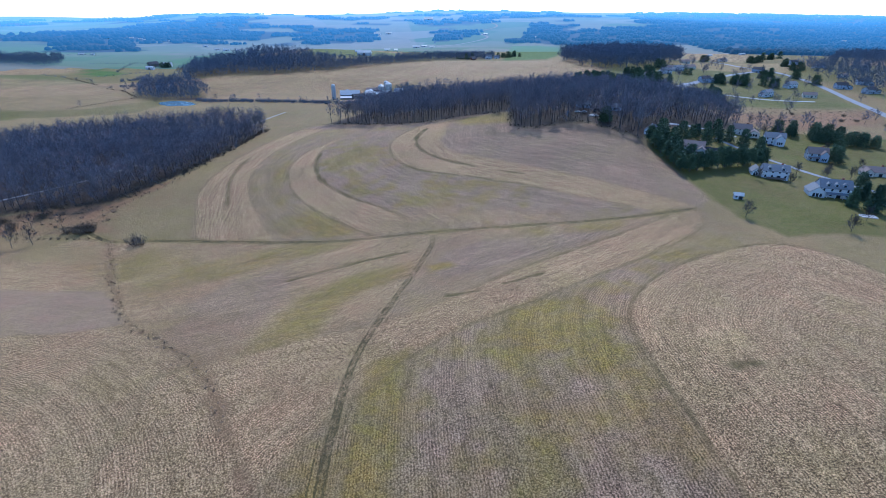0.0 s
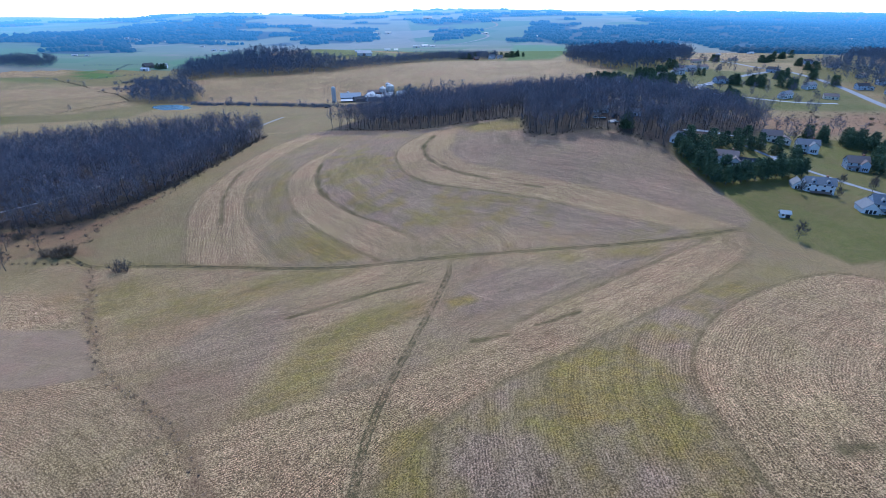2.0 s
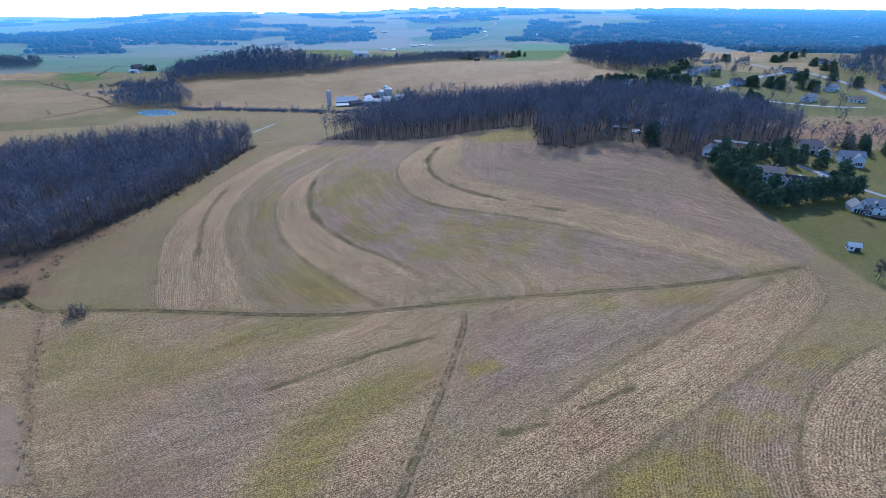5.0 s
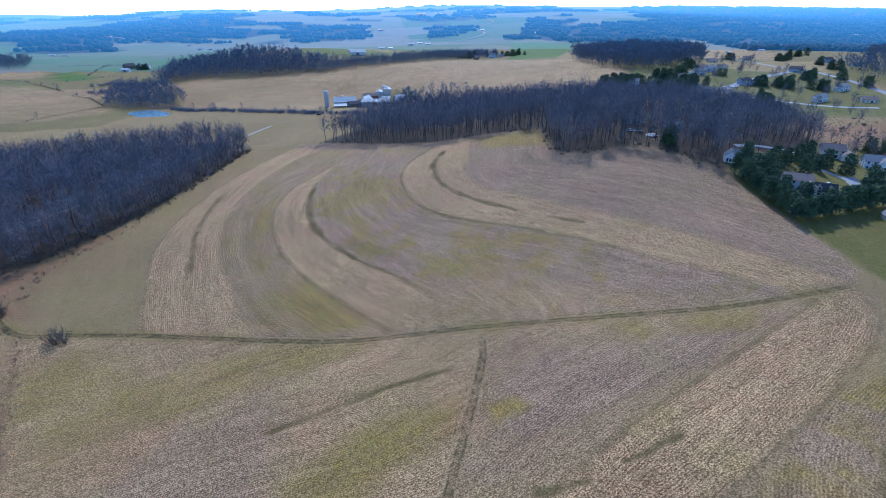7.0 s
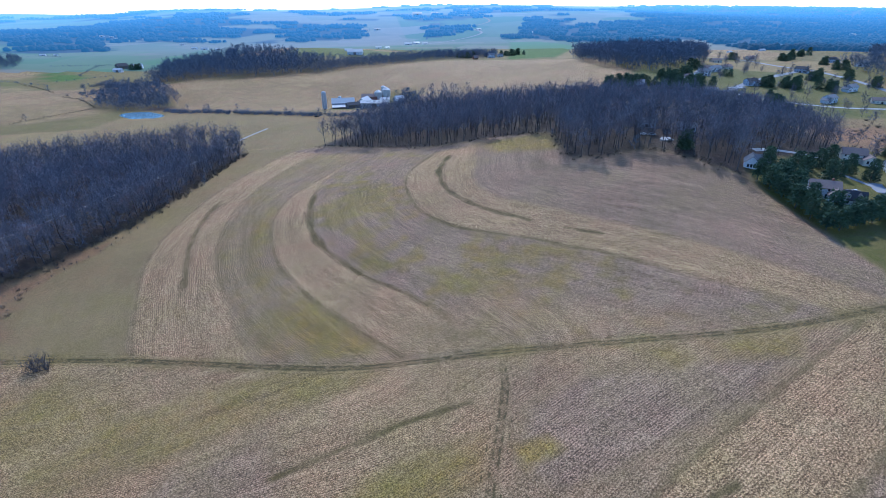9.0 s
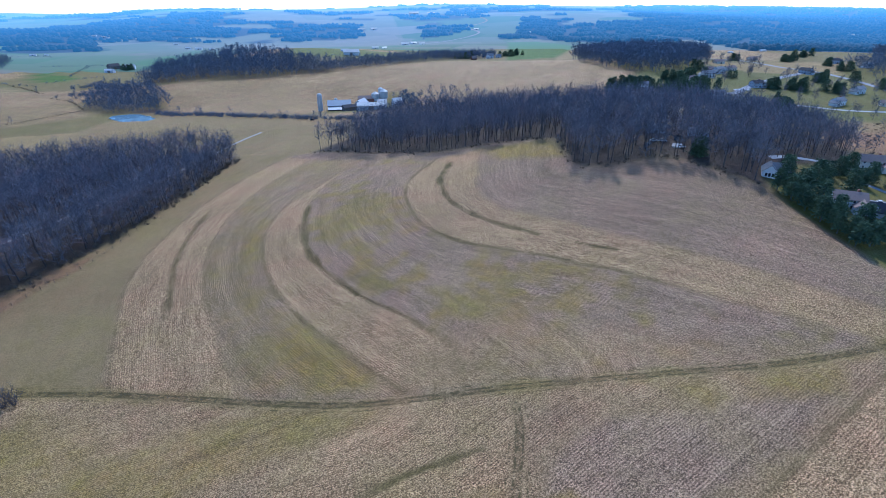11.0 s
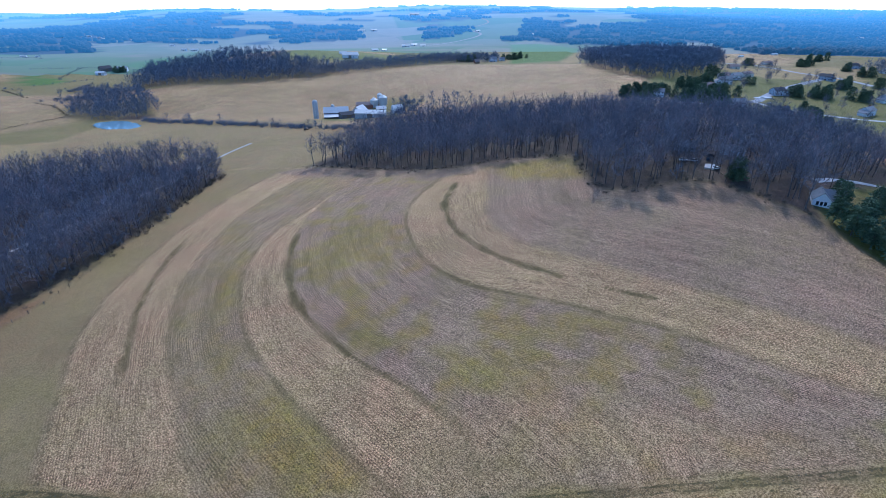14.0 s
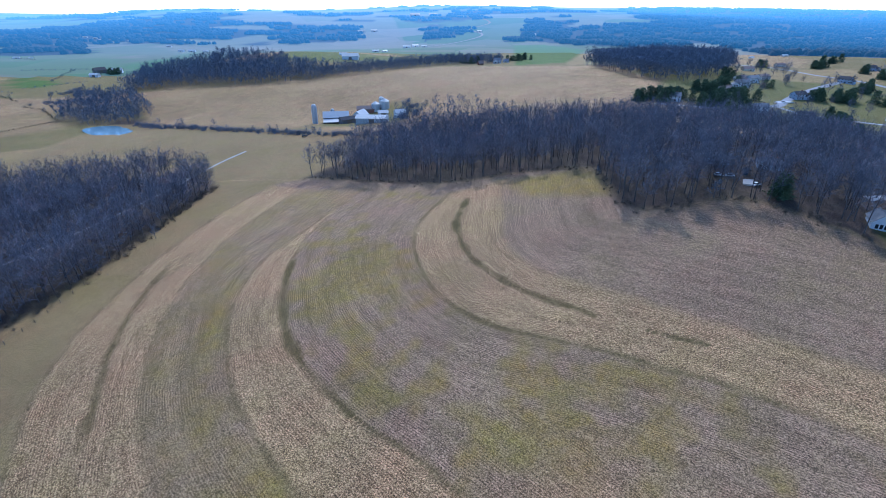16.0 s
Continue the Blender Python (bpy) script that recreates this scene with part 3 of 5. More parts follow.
def far_wood_amount(x, y):
    """Where the far country is wooded."""
    n = blur_noise(x * 0.8, y * 1.2, 420, 21) * 0.6 + blur_noise(x, y * 1.4, 170, 22) * 0.35 + blur_noise(x, y, 60, 23) * 0.06
    ridge = np.exp(-((x - 1500) ** 2 + (y - 1700) ** 2) / (2 * 650.0 ** 2)) + np.exp(-((x - 2700) ** 2 + (y - 1600) ** 2) / (2 * 800.0 ** 2))
    east = ease(500, 760, x - 0.12 * y) * ease(900, 1150, np.hypot(x, y))
    n = n + 0.02 + 0.5 * ridge + 0.35 * east - 0.5 * (1 - ease(1350, 1700, np.hypot(x, y))) * (x < 500)
    for poly in FAR_OPEN:
        n = np.where(inside(x, y, poly), -1.0, n)
    for poly in FAR_WOODS:
        n = np.where(inside(x, y, poly), 1.0, n)
    return ease(-0.02, 0.06, n)


LANE = [(-300, 180), (-260, 228), (-213, 281), (-202, 303), (-192, 340), (-183, 378), (-172, 420), (-161, 455), (-150, 478), (-140, 492), (-120, 506), (-95, 516), (-85, 560)]
YARD = [(88, 331), (94, 330), (98, 322), (100, 333)]
WOOD_DRIVE = [(136, 314), (148, 318), (165, 319), (186, 312)]
WOOD_WEST = WOOD_WEST_EDGE + [(-155, 425), (-175, 445), (-240, 440), (-330, 400), (-420, 330), (-420, 200)]
WOOD_MID = WOOD_MID_EDGE + [(125, 300), (150, 310), (190, 330), (215, 360), (205, 400), (150, 425), (90, 458), (30, 490), (-25, 502), (-55, 492), (-75, 440)]
WOOD_HILL = [(-398, 781), (-345, 790), (-242, 777), (-170, 790), (-142, 800), (-175, 850), (-240, 905), (-330, 960), (-440, 930)]
WOOD_POND = [(-384, 636), (-345, 622), (-318, 624), (-299, 625), (-302, 660), (-376, 765), (-440, 775), (-410, 690)]
WOOD_EAST = [(190, 850), (167, 736), (176, 667), (191, 629), (221, 622), (274, 660), (330, 740), (375, 825), (350, 880), (260, 895)]
WOOD_STRIP = [(-171, 775), (-147, 799), (-79, 833), (16, 920), (60, 930), (95, 960), (100, 1010), (10, 1000), (-88, 900), (-160, 850)]
WOODS = [WOOD_WEST, WOOD_MID, WOOD_HILL, WOOD_POND, WOOD_EAST, WOOD_STRIP]
FAR_FIELD = [(-376, 757), (-292, 626), (-231, 573), (-122, 555), (-60, 500), (60, 470), (160, 480), (190, 628), (190, 760), (160, 871), (9, 877), (-131, 840), (-170, 795), (-240, 775), (-345, 788)]
POND = [(-336, 598), (-338, 612), (-318, 618), (-295, 602), (-286, 588), (-290, 578), (-316, 582)]
POND_LEVEL = ground_z(-312, 600) + 0.3
GREEN_FIELDS = [([(101, 895), (150, 1200), (183, 1406), (257, 1399), (289, 1297), (297, 1209), (189, 945)], 0.95), ([(-647, 934), (-626, 957), (-567, 927), (-544, 868), (-592, 865)], 1.0), ([(-570, 1085), (-558, 1210), (-500, 1170), (-530, 1060)], 0.9), ([(-480, 1000), (-420, 980), (-300, 1100), (-420, 1130)], 0.8), ([(-260, 920), (-60, 930), (-20, 1040), (-240, 1100)], 0.6), ([(-900, 1000), (-650, 950), (-640, 1300), (-1000, 1300)], 0.45), ([(-500, 1150), (-100, 1150), (0, 1450), (-600, 1450)], 0.4)]
build_ground()


# ---- trees ----
def tube(V, F, a, b, ra, rb, n):
    a, b = np.array(a, float), np.array(b, float)
    w = b - a
    w /= np.linalg.norm(w) + 1e-9
    u = np.cross(w, (0.3, 0.9, 0.1))
    u /= np.linalg.norm(u)
    v = np.cross(w, u)
    k = len(V)
    for c, r in ((a, ra), (b, rb)):
        for i in range(n):
            q = 2 * math.pi * i / n
            V.append(c + r * (math.cos(q) * u + math.sin(q) * v))
    for i in range(n):
        j = (i + 1) % n
        F.append((k + i, k + j, k + n + j))
        F.append((k + i, k + n + j, k + n + i))


def spray(V, F, a, b, w, rng):
    """A twig: one thin tapering blade."""
    a, b = np.array(a), np.array(b)
    side = np.cross(b - a, rng.normal(size=3))
    side *= w / (np.linalg.norm(side) + 1e-9)
    k = len(V)
    V.extend((a - side, a + side, b))
    F.append((k, k + 1, k + 2))


def bare_tree(seed, tall, limbs=8, forks=4, twigs=8, spread=0.24, low=0.3, sides=5, blade=0.05):
    """Trunk and crown of a leafless tree: lists of points and triangles."""
    rng = np.random.RandomState(seed)
    tv, tf, cv, cf = [], [], [], []
    p, r, spine = np.zeros(3) - (0, 0, 0.6), 0.011 * tall + 0.04, []
    steps = 4
    for k in range(steps):
        q = p + np.array([rng.normal() * 0.014 * tall, rng.normal() * 0.014 * tall, tall * 0.8 / steps + (0.6 if k == 0 else 0)])
        r2 = r * (0.8 if k < steps - 1 else 0.35)
        tube(tv, tf, p, q, r, r2, sides)
        spine.append((p, q, r, r2))
        p, r = q, r2
    for i in range(limbs):
        f = low + (0.98 - low) * (i + rng.rand() * 0.8) / limbs
        s = min(int(f * steps), steps - 1)
        a0, b0, ra, rb = spine[s]
        start = a0 + (b0 - a0) * (f * steps - s)
        angle, up = i * 2.4 + rng.rand(), 0.5 + 0.9 * f
        long = tall * spread * (1.3 - 0.7 * f) * (0.75 + 0.5 * rng.rand())
        way = np.array([math.cos(angle), math.sin(angle), up])
        way /= np.linalg.norm(way)
        mid = start + way * long * 0.5
        end = mid + (way + (0, 0, 0.3)) * long * 0.55
        rl = max(0.4 * ra, 0.04)
        tube(cv, cf, start, mid, rl, rl * 0.6, 3)
        tube(cv, cf, mid, end, rl * 0.6, 0.03, 3)
        for j in range(forks):
            g = 0.2 + 0.8 * (j + rng.rand()) / forks
            s0 = start + (mid - start) * 2 * g if g < 0.5 else mid + (end - mid) * (2 * g - 1)
            w2 = way + rng.normal(size=3) * 0.7 + (0, 0, 0.3)
            w2 /= np.linalg.norm(w2)
            e2 = s0 + w2 * long * (0.3 + 0.35 * rng.rand())
            spray(cv, cf, s0, e2, 0.06, rng)
            for _ in range(twigs):
                s1 = s0 + (e2 - s0) * (0.15 + 0.85 * rng.rand())
                w3 = w2 * 0.8 + rng.normal(size=3) * 0.75 + (0, 0, 0.15)
                spray(cv, cf, s1, s1 + w3 * (0.7 + 1.2 * rng.rand()) * tall / 18, blade * (0.7 + 0.8 * rng.rand()), rng)
    return np.array(tv), np.array(tf), np.array(cv), np.array(cf)


def tree_thing(shape, label, group, bark=BARK, twig=TWIG):
    tv, tf, cv, cf = shape
    root = new("tree")
    for name, v, f, mat in (("trunk", tv, tf, bark), ("crown", cv, cf, twig)):
        me = mesh_np(name, v, f)
        me.materials.append(mat)
        ob = new(name, me)
        ob.parent = root
    return tagged(root, label, "tree", group)


def scatter(poly, gap, seed):
    rng = np.random.RandomState(seed)
    px, py = [p[0] for p in poly], [p[1] for p in poly]
    x, y = [a.ravel() for a in np.meshgrid(np.arange(min(px), max(px), gap), np.arange(min(py), max(py), gap))]
    x, y = x + rng.uniform(-0.45, 0.45, len(x)) * gap, y + rng.uniform(-0.45, 0.45, len(x)) * gap
    off = distance(x, y, LANE)
    field_side = x > np.interp(y, [p[1] for p in LANE], [p[0] for p in LANE])
    keep = inside(x, y, poly) & (off > 3.4) & ~(field_side & (off < 11) & (rng.rand(len(x)) < 0.85))
    keep &= ~(distance(x, y, YARD) < 4.5) & ~((distance(x, y, WOOD_DRIVE) < 7) & (rng.rand(len(x)) < 0.75))
    return x[keep], y[keep]


def wood_mesh(name, shapes, x, y, seed, label, small=0.78, big=1.06, twig=TWIG):
    """One mesh of many trees, for the inside of a wood."""
    rng = np.random.RandomState(seed)
    z = height(x, y)
    V, F, n, mats = [], [], 0, []
    for px, py, pz in zip(x, y, z):
        tv, tf, cv, cf = shapes[rng.randint(len(shapes))]
        a, s = rng.rand() * 6.283, rng.uniform(small, big)
        c, d = math.cos(a) * s, math.sin(a) * s
        v = np.concatenate([tv, cv])
        V.append(np.stack([v[:, 0] * c - v[:, 1] * d + px, v[:, 0] * d + v[:, 1] * c + py, v[:, 2] * s + pz], 1))
        F.append(np.concatenate([tf, cf + len(tv)]) + n)
        mats.append(np.concatenate([np.zeros(len(tf), np.int32), np.ones(len(cf), np.int32)]))
        n += len(v)
    me = mesh_np(name, np.concatenate(V), np.concatenate(F))
    # far trees wear the haze-tinted colour on trunks as well
    me.materials.append(HAZE_TWIG if twig is HAZE_TWIG else BARK)
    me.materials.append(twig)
    me.polygons.foreach_set("material_index", np.concatenate(mats))
    return tagged(new(name, me), label, "woods", kind="stuff")


EDGE_SHAPES = [bare_tree(10 + k, 16.5 + 1.2 * (k % 4), 10, 5, 9, 0.27, 0.4, 5, 0.045) for k in range(6)]
EDGE_SHAPES += [bare_tree(70 + k, 15.5 + 1.2 * k, 12, 6, 11, 0.3, 0.12, 5, 0.04) for k in range(4)]
INNER_SHAPES = [bare_tree(30 + k, 16.5 + 1.0 * (k % 4), 9, 5, 6, 0.31, 0.34, 3, 0.05) for k in range(6)]
FAR_SHAPES = [bare_tree(50 + k, 16, 7, 4, 4, 0.34, 0.12, 3, 0.27) for k in range(4)]


rng = np.random.RandomState(5)
edge_trees = [tree_thing(s, "tall bare deciduous tree at the edge of a wood", "trees along the wood edge") for s in EDGE_SHAPES]
spare = list(edge_trees)
count = 0


def plant(x, y, kinds):
    global count
    k = kinds[rng.randint(len(kinds))]
    s = rng.uniform(0.72, 1.12)
    m4 = Matrix.Translation((x, y, ground_z(x, y))) @ Matrix.Rotation(rng.rand() * 6.283, 4, "Z") @ Matrix.Scale(s, 4)
    if spare and edge_trees[k] in spare:
        spare.remove(edge_trees[k])
        edge_trees[k].matrix_basis = m4
    else:
        ob = edge_trees[k].copy()
        scene.collection.objects.link(ob)
        for child in edge_trees[k].children:
            c = child.copy()
            scene.collection.objects.link(c)
            c.parent = ob
        ob.matrix_basis = m4
    count += 1


def grow_wood(poly, edge, gap, seed, name, label, depth=9, limit=140, kinds=range(6)):
    x, y = scatter(poly, gap, seed)
    d = distance(x, y, edge)
    front = np.argsort(d)[:limit]
    front = front[d[front] < depth]
    for i in front:
        plant(x[i], y[i], kinds)
    rest = np.ones(len(x), bool)
    rest[front] = False
    wood_mesh(name, INNER_SHAPES, x[rest], y[rest], seed, label)


grow_wood(WOOD_WEST, WOOD_WEST_EDGE[4:], 5.5, 1, "woodland", "bare winter woodland of tall grey deciduous trees", 9, 140, range(6, 10))
grow_wood(WOOD_MID, WOOD_MID_EDGE, 5.6, 2, "woodland", "bare winter woodland beyond the curved field")
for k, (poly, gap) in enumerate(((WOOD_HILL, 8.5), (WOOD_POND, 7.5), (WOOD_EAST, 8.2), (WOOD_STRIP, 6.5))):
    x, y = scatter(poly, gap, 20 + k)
    wood_mesh("distant_wood", FAR_SHAPES, x, y, 60 + k, "distant bare wood between the fields", *(((0.75, 1.25), (0.5, 0.95), (0.95, 1.35), (0.5, 0.85))[k]), HAZE_TWIG)


def spread_copies(first, places, low=0.8, high=1.15, seed=1):
    """Stands a thing and its copies on the ground at plan places."""
    r = np.random.RandomState(seed)
    for k, (x, y) in enumerate(places):
        s = r.uniform(low, high)
        m4 = Matrix.Translation((x, y, ground_z(x, y))) @ Matrix.Rotation(r.rand() * 6.283, 4, "Z") @ Matrix.Scale(s, 4)
        if k == 0:
            first.matrix_basis = m4
        else:
            ob = copy_thing(first, Matrix())
            ob.matrix_basis = m4


def evergreen(seed, tall, wide, base=0.1, levels=15, dense=1.0, taper=0.75):
    """A conifer: trunk and whorls of drooping boughs made of needle sprays."""
    rng = np.random.RandomState(seed)
    tv, tf, cv, cf = [], [], [], []
    tube(tv, tf, (0, 0, -0.5), (0, 0, tall * 0.55), 0.022 * tall, 0.014 * tall, 6)
    tube(tv, tf, (0, 0, tall * 0.55), (0, 0, tall * 0.97), 0.014 * tall, 0.02, 5)
    for k in range(levels):
        f = base + (1 - base) * (k + 0.3 * rng.rand()) / levels
        reach = wide * (1 - f) ** taper * (0.8 + 0.4 * rng.rand()) + 0.25
        n = int((5 + 5 * (1 - f)) * dense)
        for i in range(n):
            a = 6.283 * (i + 0.6 * rng.rand()) / n + k
            long = reach * (0.7 + 0.5 * rng.rand())
            way = np.array([math.cos(a), math.sin(a), 0.15 - 0.35 * (1 - f)])
            root = np.array([0, 0, f * tall])
            for j in range(13):
                g = 0.25 + 0.75 * (j + rng.rand()) / 13
                s = root + way * long * g + rng.normal(size=3) * 0.14 * (1 + 0.1 * tall)
                w = way * 0.6 + rng.normal(size=3) * 0.55 + (0, 0, -0.05)
                spray(cv, cf, s, s + w * (0.4 + 0.045 * tall), 0.11 + 0.012 * tall, rng)
    return np.array(tv), np.array(tf), np.array(cv), np.array(cf)


def bush_shape(seed, tall, stems=60, wide=1.0):
    rng = np.random.RandomState(seed)
    tv, tf, cv, cf = [], [], [], []
    for k in range(7):
        a = k * 0.9
        end = np.array([math.cos(a) * wide * 0.5, math.sin(a) * wide * 0.5, 0.7 * tall])
        tube(tv, tf, (0.1 * math.cos(a), 0.1 * math.sin(a), -0.3), end, 0.07, 0.03, 4)
    for k in range(stems):
        p = np.array([rng.normal() * wide * 0.3, rng.normal() * wide * 0.3, 0.0])
        w = np.array([rng.normal() * wide * 0.4, rng.normal() * wide * 0.4, tall * rng.uniform(0.4, 1.0)])
        spray(cv, cf, p, p + w, 0.06, rng)
        for _ in range(6):
            s = p + w * rng.uniform(0.3, 1.0)
            spray(cv, cf, s, s + rng.normal(size=3) * 0.3 * tall * 0.6 + (0, 0, 0.1 * tall), 0.05, rng)
    return np.array(tv), np.array(tf), np.array(cv), np.array(cf)


def thing_of(shape, name, label, category, group, bark=BARK, leaf=TWIG, crown="crown"):
    tv, tf, cv, cf = shape
    root = new(name)
    for part_name, v, f, mat in (("trunk", tv, tf, bark), (crown, cv, cf, leaf)):
        me = mesh_np(part_name, v, f)
        me.materials.append(mat)
        ob = new(part_name, me)
        ob.parent = root
    return tagged(root, label, category, group)


# pines round the house beside the field
pine = thing_of(evergreen(1, 9.2, 2.9, 0.27, 13, 1.0, 0.5), "pine_tree", "dark green pine in a planted windbreak row", "tree", "pines beside the field", BARK, NEEDLE)
row = [(116.5 + 1.5 * (k % 2), 277 - 4.2 * k) for k in range(11)] + [(121 + 4.3 * k, 234.5 + 1.7 * k) for k in range(12)]
spread_copies(pine, row, 0.85, 1.15, 3)
pine_wide = thing_of(evergreen(2, 10.0, 3.5, 0.12, 13, 1.0, 0.5), "pine_tree", "broad dark green pine behind a windbreak", "tree", "pines beside the field", BARK, NEEDLE)
spread_copies(pine_wide, [(122, 272), (123, 262), (122, 252), (124, 243), (131, 280), (127, 288), (138, 285), (146, 290), (133, 298), (152, 296), (160, 300), (168, 304), (163, 290), (172, 296), (178, 290), (181, 279), (176, 270), (170, 262), (158, 256), (133, 243), (145, 246), (150, 280)], 0.75, 1.15, 4)
spruce = thing_of(evergreen(5, 11.0, 3.0, 0.03, 18, 1.3), "spruce_tree", "dense dark spruce on a lawn", "tree", "spruces in the gardens", BARK, NEEDLE)
spread_copies(spruce, [(183, 203), (171, 194), (187, 198), (176, 189)], 0.7, 1.1, 5)
round_pine = thing_of(evergreen(6, 7.5, 3.6, 0.12, 11, 1.3, 0.45), "pine_tree", "rounded green pine on a garden lawn", "tree", "pines in the gardens", BARK, NEEDLE)
spread_copies(round_pine, [(221, 272), (237, 292), (200, 226), (232, 330), (243, 322), (248, 318), (253, 316), (258, 312), (264, 309), (247, 327), (256, 322), (226, 335), (238, 338), (270, 314), (255, 330), (262, 326), (266, 318), (260, 334), (250, 333), (272, 308), (243, 448), (248, 452), (100, 311.5), (102, 313)], 0.9, 1.3, 6)
far_pine = thing_of(evergreen(7, 7.5, 3.3, 0.05, 9, 1.1, 0.55), "pine_tree", "tall dark evergreen among suburban houses", "tree", "evergreens in the suburb", BARK, NEEDLE)
r7 = np.random.RandomState(77)
clusters = [(318, 560, 9, 7), (330, 563, 5, 3), (354, 548, 8, 6), (368, 594, 6, 4), (452, 772, 12, 5), (470, 785, 8, 4), (472, 716, 6, 3), (455, 671, 5, 2), (406, 597, 4, 2), (190, 530, 14, 14), (175, 550, 14, 14), (150, 546, 10, 10), (208, 543, 10, 9), (228, 552, 8, 6), (212, 582, 12, 8), (236, 594, 8, 5), (203, 510, 6, 4), (222, 550, 7, 4), (270, 643, 6, 3), (388, 775, 6, 3), (403, 561, 4, 2), (303, 562, 7, 5), (520, 830, 16, 8), (453, 676, 6, 3), (384, 608, 5, 3), (257, 611, 5, 2), (285, 605, 5, 2), (215, 572, 5, 3), (137, 1010, 7, 5), (100, 985, 20, 9), (40, 955, 22, 9), (-552, 1035, 8, 4), (-545, 1040, 8, 4)]
spread_copies(far_pine, [(cx + r7.normal() * s * 0.6, cy + r7.normal() * s * 0.4) for cx, cy, s, n in clusters for _ in range(n)], 0.9, 1.5, 7)
tall_pine = thing_of(evergreen(8, 11.5, 3.6, 0.04, 14, 1.2, 0.5), "pine_tree", "tall broad green pine on an open lawn", "tree", "pines on the far lawn", BARK, NEEDLE)
spread_copies(tall_pine, [(244, 458), (249, 463), (254, 470), (257, 478), (259, 485), (255, 488), (251, 475), (246, 466)], 0.8, 1.05, 15)

# single bare trees and bushes
lawn_tree = thing_of(bare_tree(80, 5.6, 15, 6, 12, 0.36, 0.22, 6, 0.028), "tree", "small bare ornamental tree standing on the lawn", "tree", "bare garden trees", BARK, BARK)
spread_copies(lawn_tree, [(119.5, 181), (150, 166), (163, 222), (150, 226), (190, 236), (196, 243), (206, 240), (178, 240), (228, 262), (214, 330), (222, 325), (204, 334), (236, 300), (165, 178)], 0.8, 1.2, 8)
r7b = np.random.RandomState(79)
yard_tree = thing_of(bare_tree(81, 12, 10, 5, 9, 0.32, 0.2, 4, 0.08), "tree", "bare deciduous street tree among houses", "tree", "bare street trees", BARK, TWIG)
spread_copies(yard_tree, [(189, 522), (204, 533), (253, 604), (262, 606), (271, 607), (277, 609), (283, 610), (206, 324), (218, 335), (223, 330), (246, 350), (262, 362), (260, 353), (199, 340), (198, 353), (340, 393), (322, 381), (307, 342), (253, 439), (280, 461), (297, 477), (307, 453), (292, 425), (250, 577), (239, 569), (261, 579), (340, 756), (372, 752), (355, 754), (330, 750), (215, 350), (225, 356), (238, 352), (205, 360), (190, 345), (275, 352), (339, 636), (300, 545), (380, 540)] + [(r7b.uniform(215, 400), r7b.uniform(470, 780)) for _ in range(75)], 0.5, 0.95, 9)
lone = thing_of(bare_tree(83, 9, 9, 5, 8, 0.33, 0.2, 5, 0.04), "tree", "leaning bare tree in rough grass beside the ditch", "tree", "bare trees by the ditch", BARK, BARK)
spread_copies(lone, [(-188, 194), (-182, 198), (-196, 216), (-182, 217), (-204, 234), (-199, 229), (-222, 200), (-230, 214)], 0.75, 1.15, 10)
thicket = thing_of(bush_shape(1, 3.2, 70, 3.0), "bush", "tangled leafless bush on the ditch bank", "bush", "bushes by the ditch", BARK, BUSH)
spread_copies(thicket, [(-175, 210), (-169, 210), (-164, 211), (-172, 211.5), (-167, 209.5), (-166, 212), (-205, 215), (-215, 222), (-225, 228), (-200, 228)], 0.95, 1.5, 11)
clump = thing_of(bush_shape(5, 4.3, 13, 2.6), "bush", "leafless clump of thin stems beside the ditch", "bush", "bushes by the ditch", BARK, BARK)
spread_copies(clump, [(-136, 195.5), (-134, 194.5), (-131.5, 195.2), (-133.5, 196.5)], 0.95, 1.3, 14)
shrub = thing_of(bush_shape(2, 2.6, 60, 3.2), "bush", "bare brown shrub in rough meadow", "bush", "shrubs in the rough meadow", BARK, BUSH)
r8 = np.random.RandomState(78)
spread_copies(shrub, [(r8.uniform(215, 345), r8.uniform(372, 445)) for _ in range(16)], 0.4, 1.0, 12)
mx, my = scatter([(215, 382), (253, 450), (370, 440), (345, 400), (245, 372)], 5.0, 131)
wood_mesh("brambles", [bush_shape(40 + k, 1.5, 22, 2.8) for k in range(3)], mx, my, 132, "reddish scrub in a rough meadow", 0.12, 0.45, BUSH)


def hedge(name, line, wide, gap, seed, label, low=0.5, high=1.4, tall_every=9, leaf=HAZE_TWIG, stems=26):
    """A ragged line of bushes and small bare trees."""
    r = np.random.RandomState(seed)
    shapes = [bush_shape(20 + k, 3.2, stems, 3.0) for k in range(3)]
    tree = bare_tree(90 + seed, 8, 7, 4, 5, 0.3, 0.2, 3, 0.09)
    x, y = [], []
    for (ax, ay), (bx, by) in zip(line, line[1:]):
        n = max(1, int(math.hypot(bx - ax, by - ay) / gap))
        for k in range(n):
            x.append(ax + (bx - ax) * k / n + r.normal() * wide)
            y.append(ay + (by - ay) * k / n + r.normal() * wide)
    x, y = np.array(x), np.array(y)
    pick = r.rand(len(x)) < 1 / tall_every
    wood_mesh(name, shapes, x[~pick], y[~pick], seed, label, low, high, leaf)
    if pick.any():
        wood_mesh(name, [tree], x[pick], y[pick], seed + 1, label, 0.6, 1.2, HAZE_TWIG)


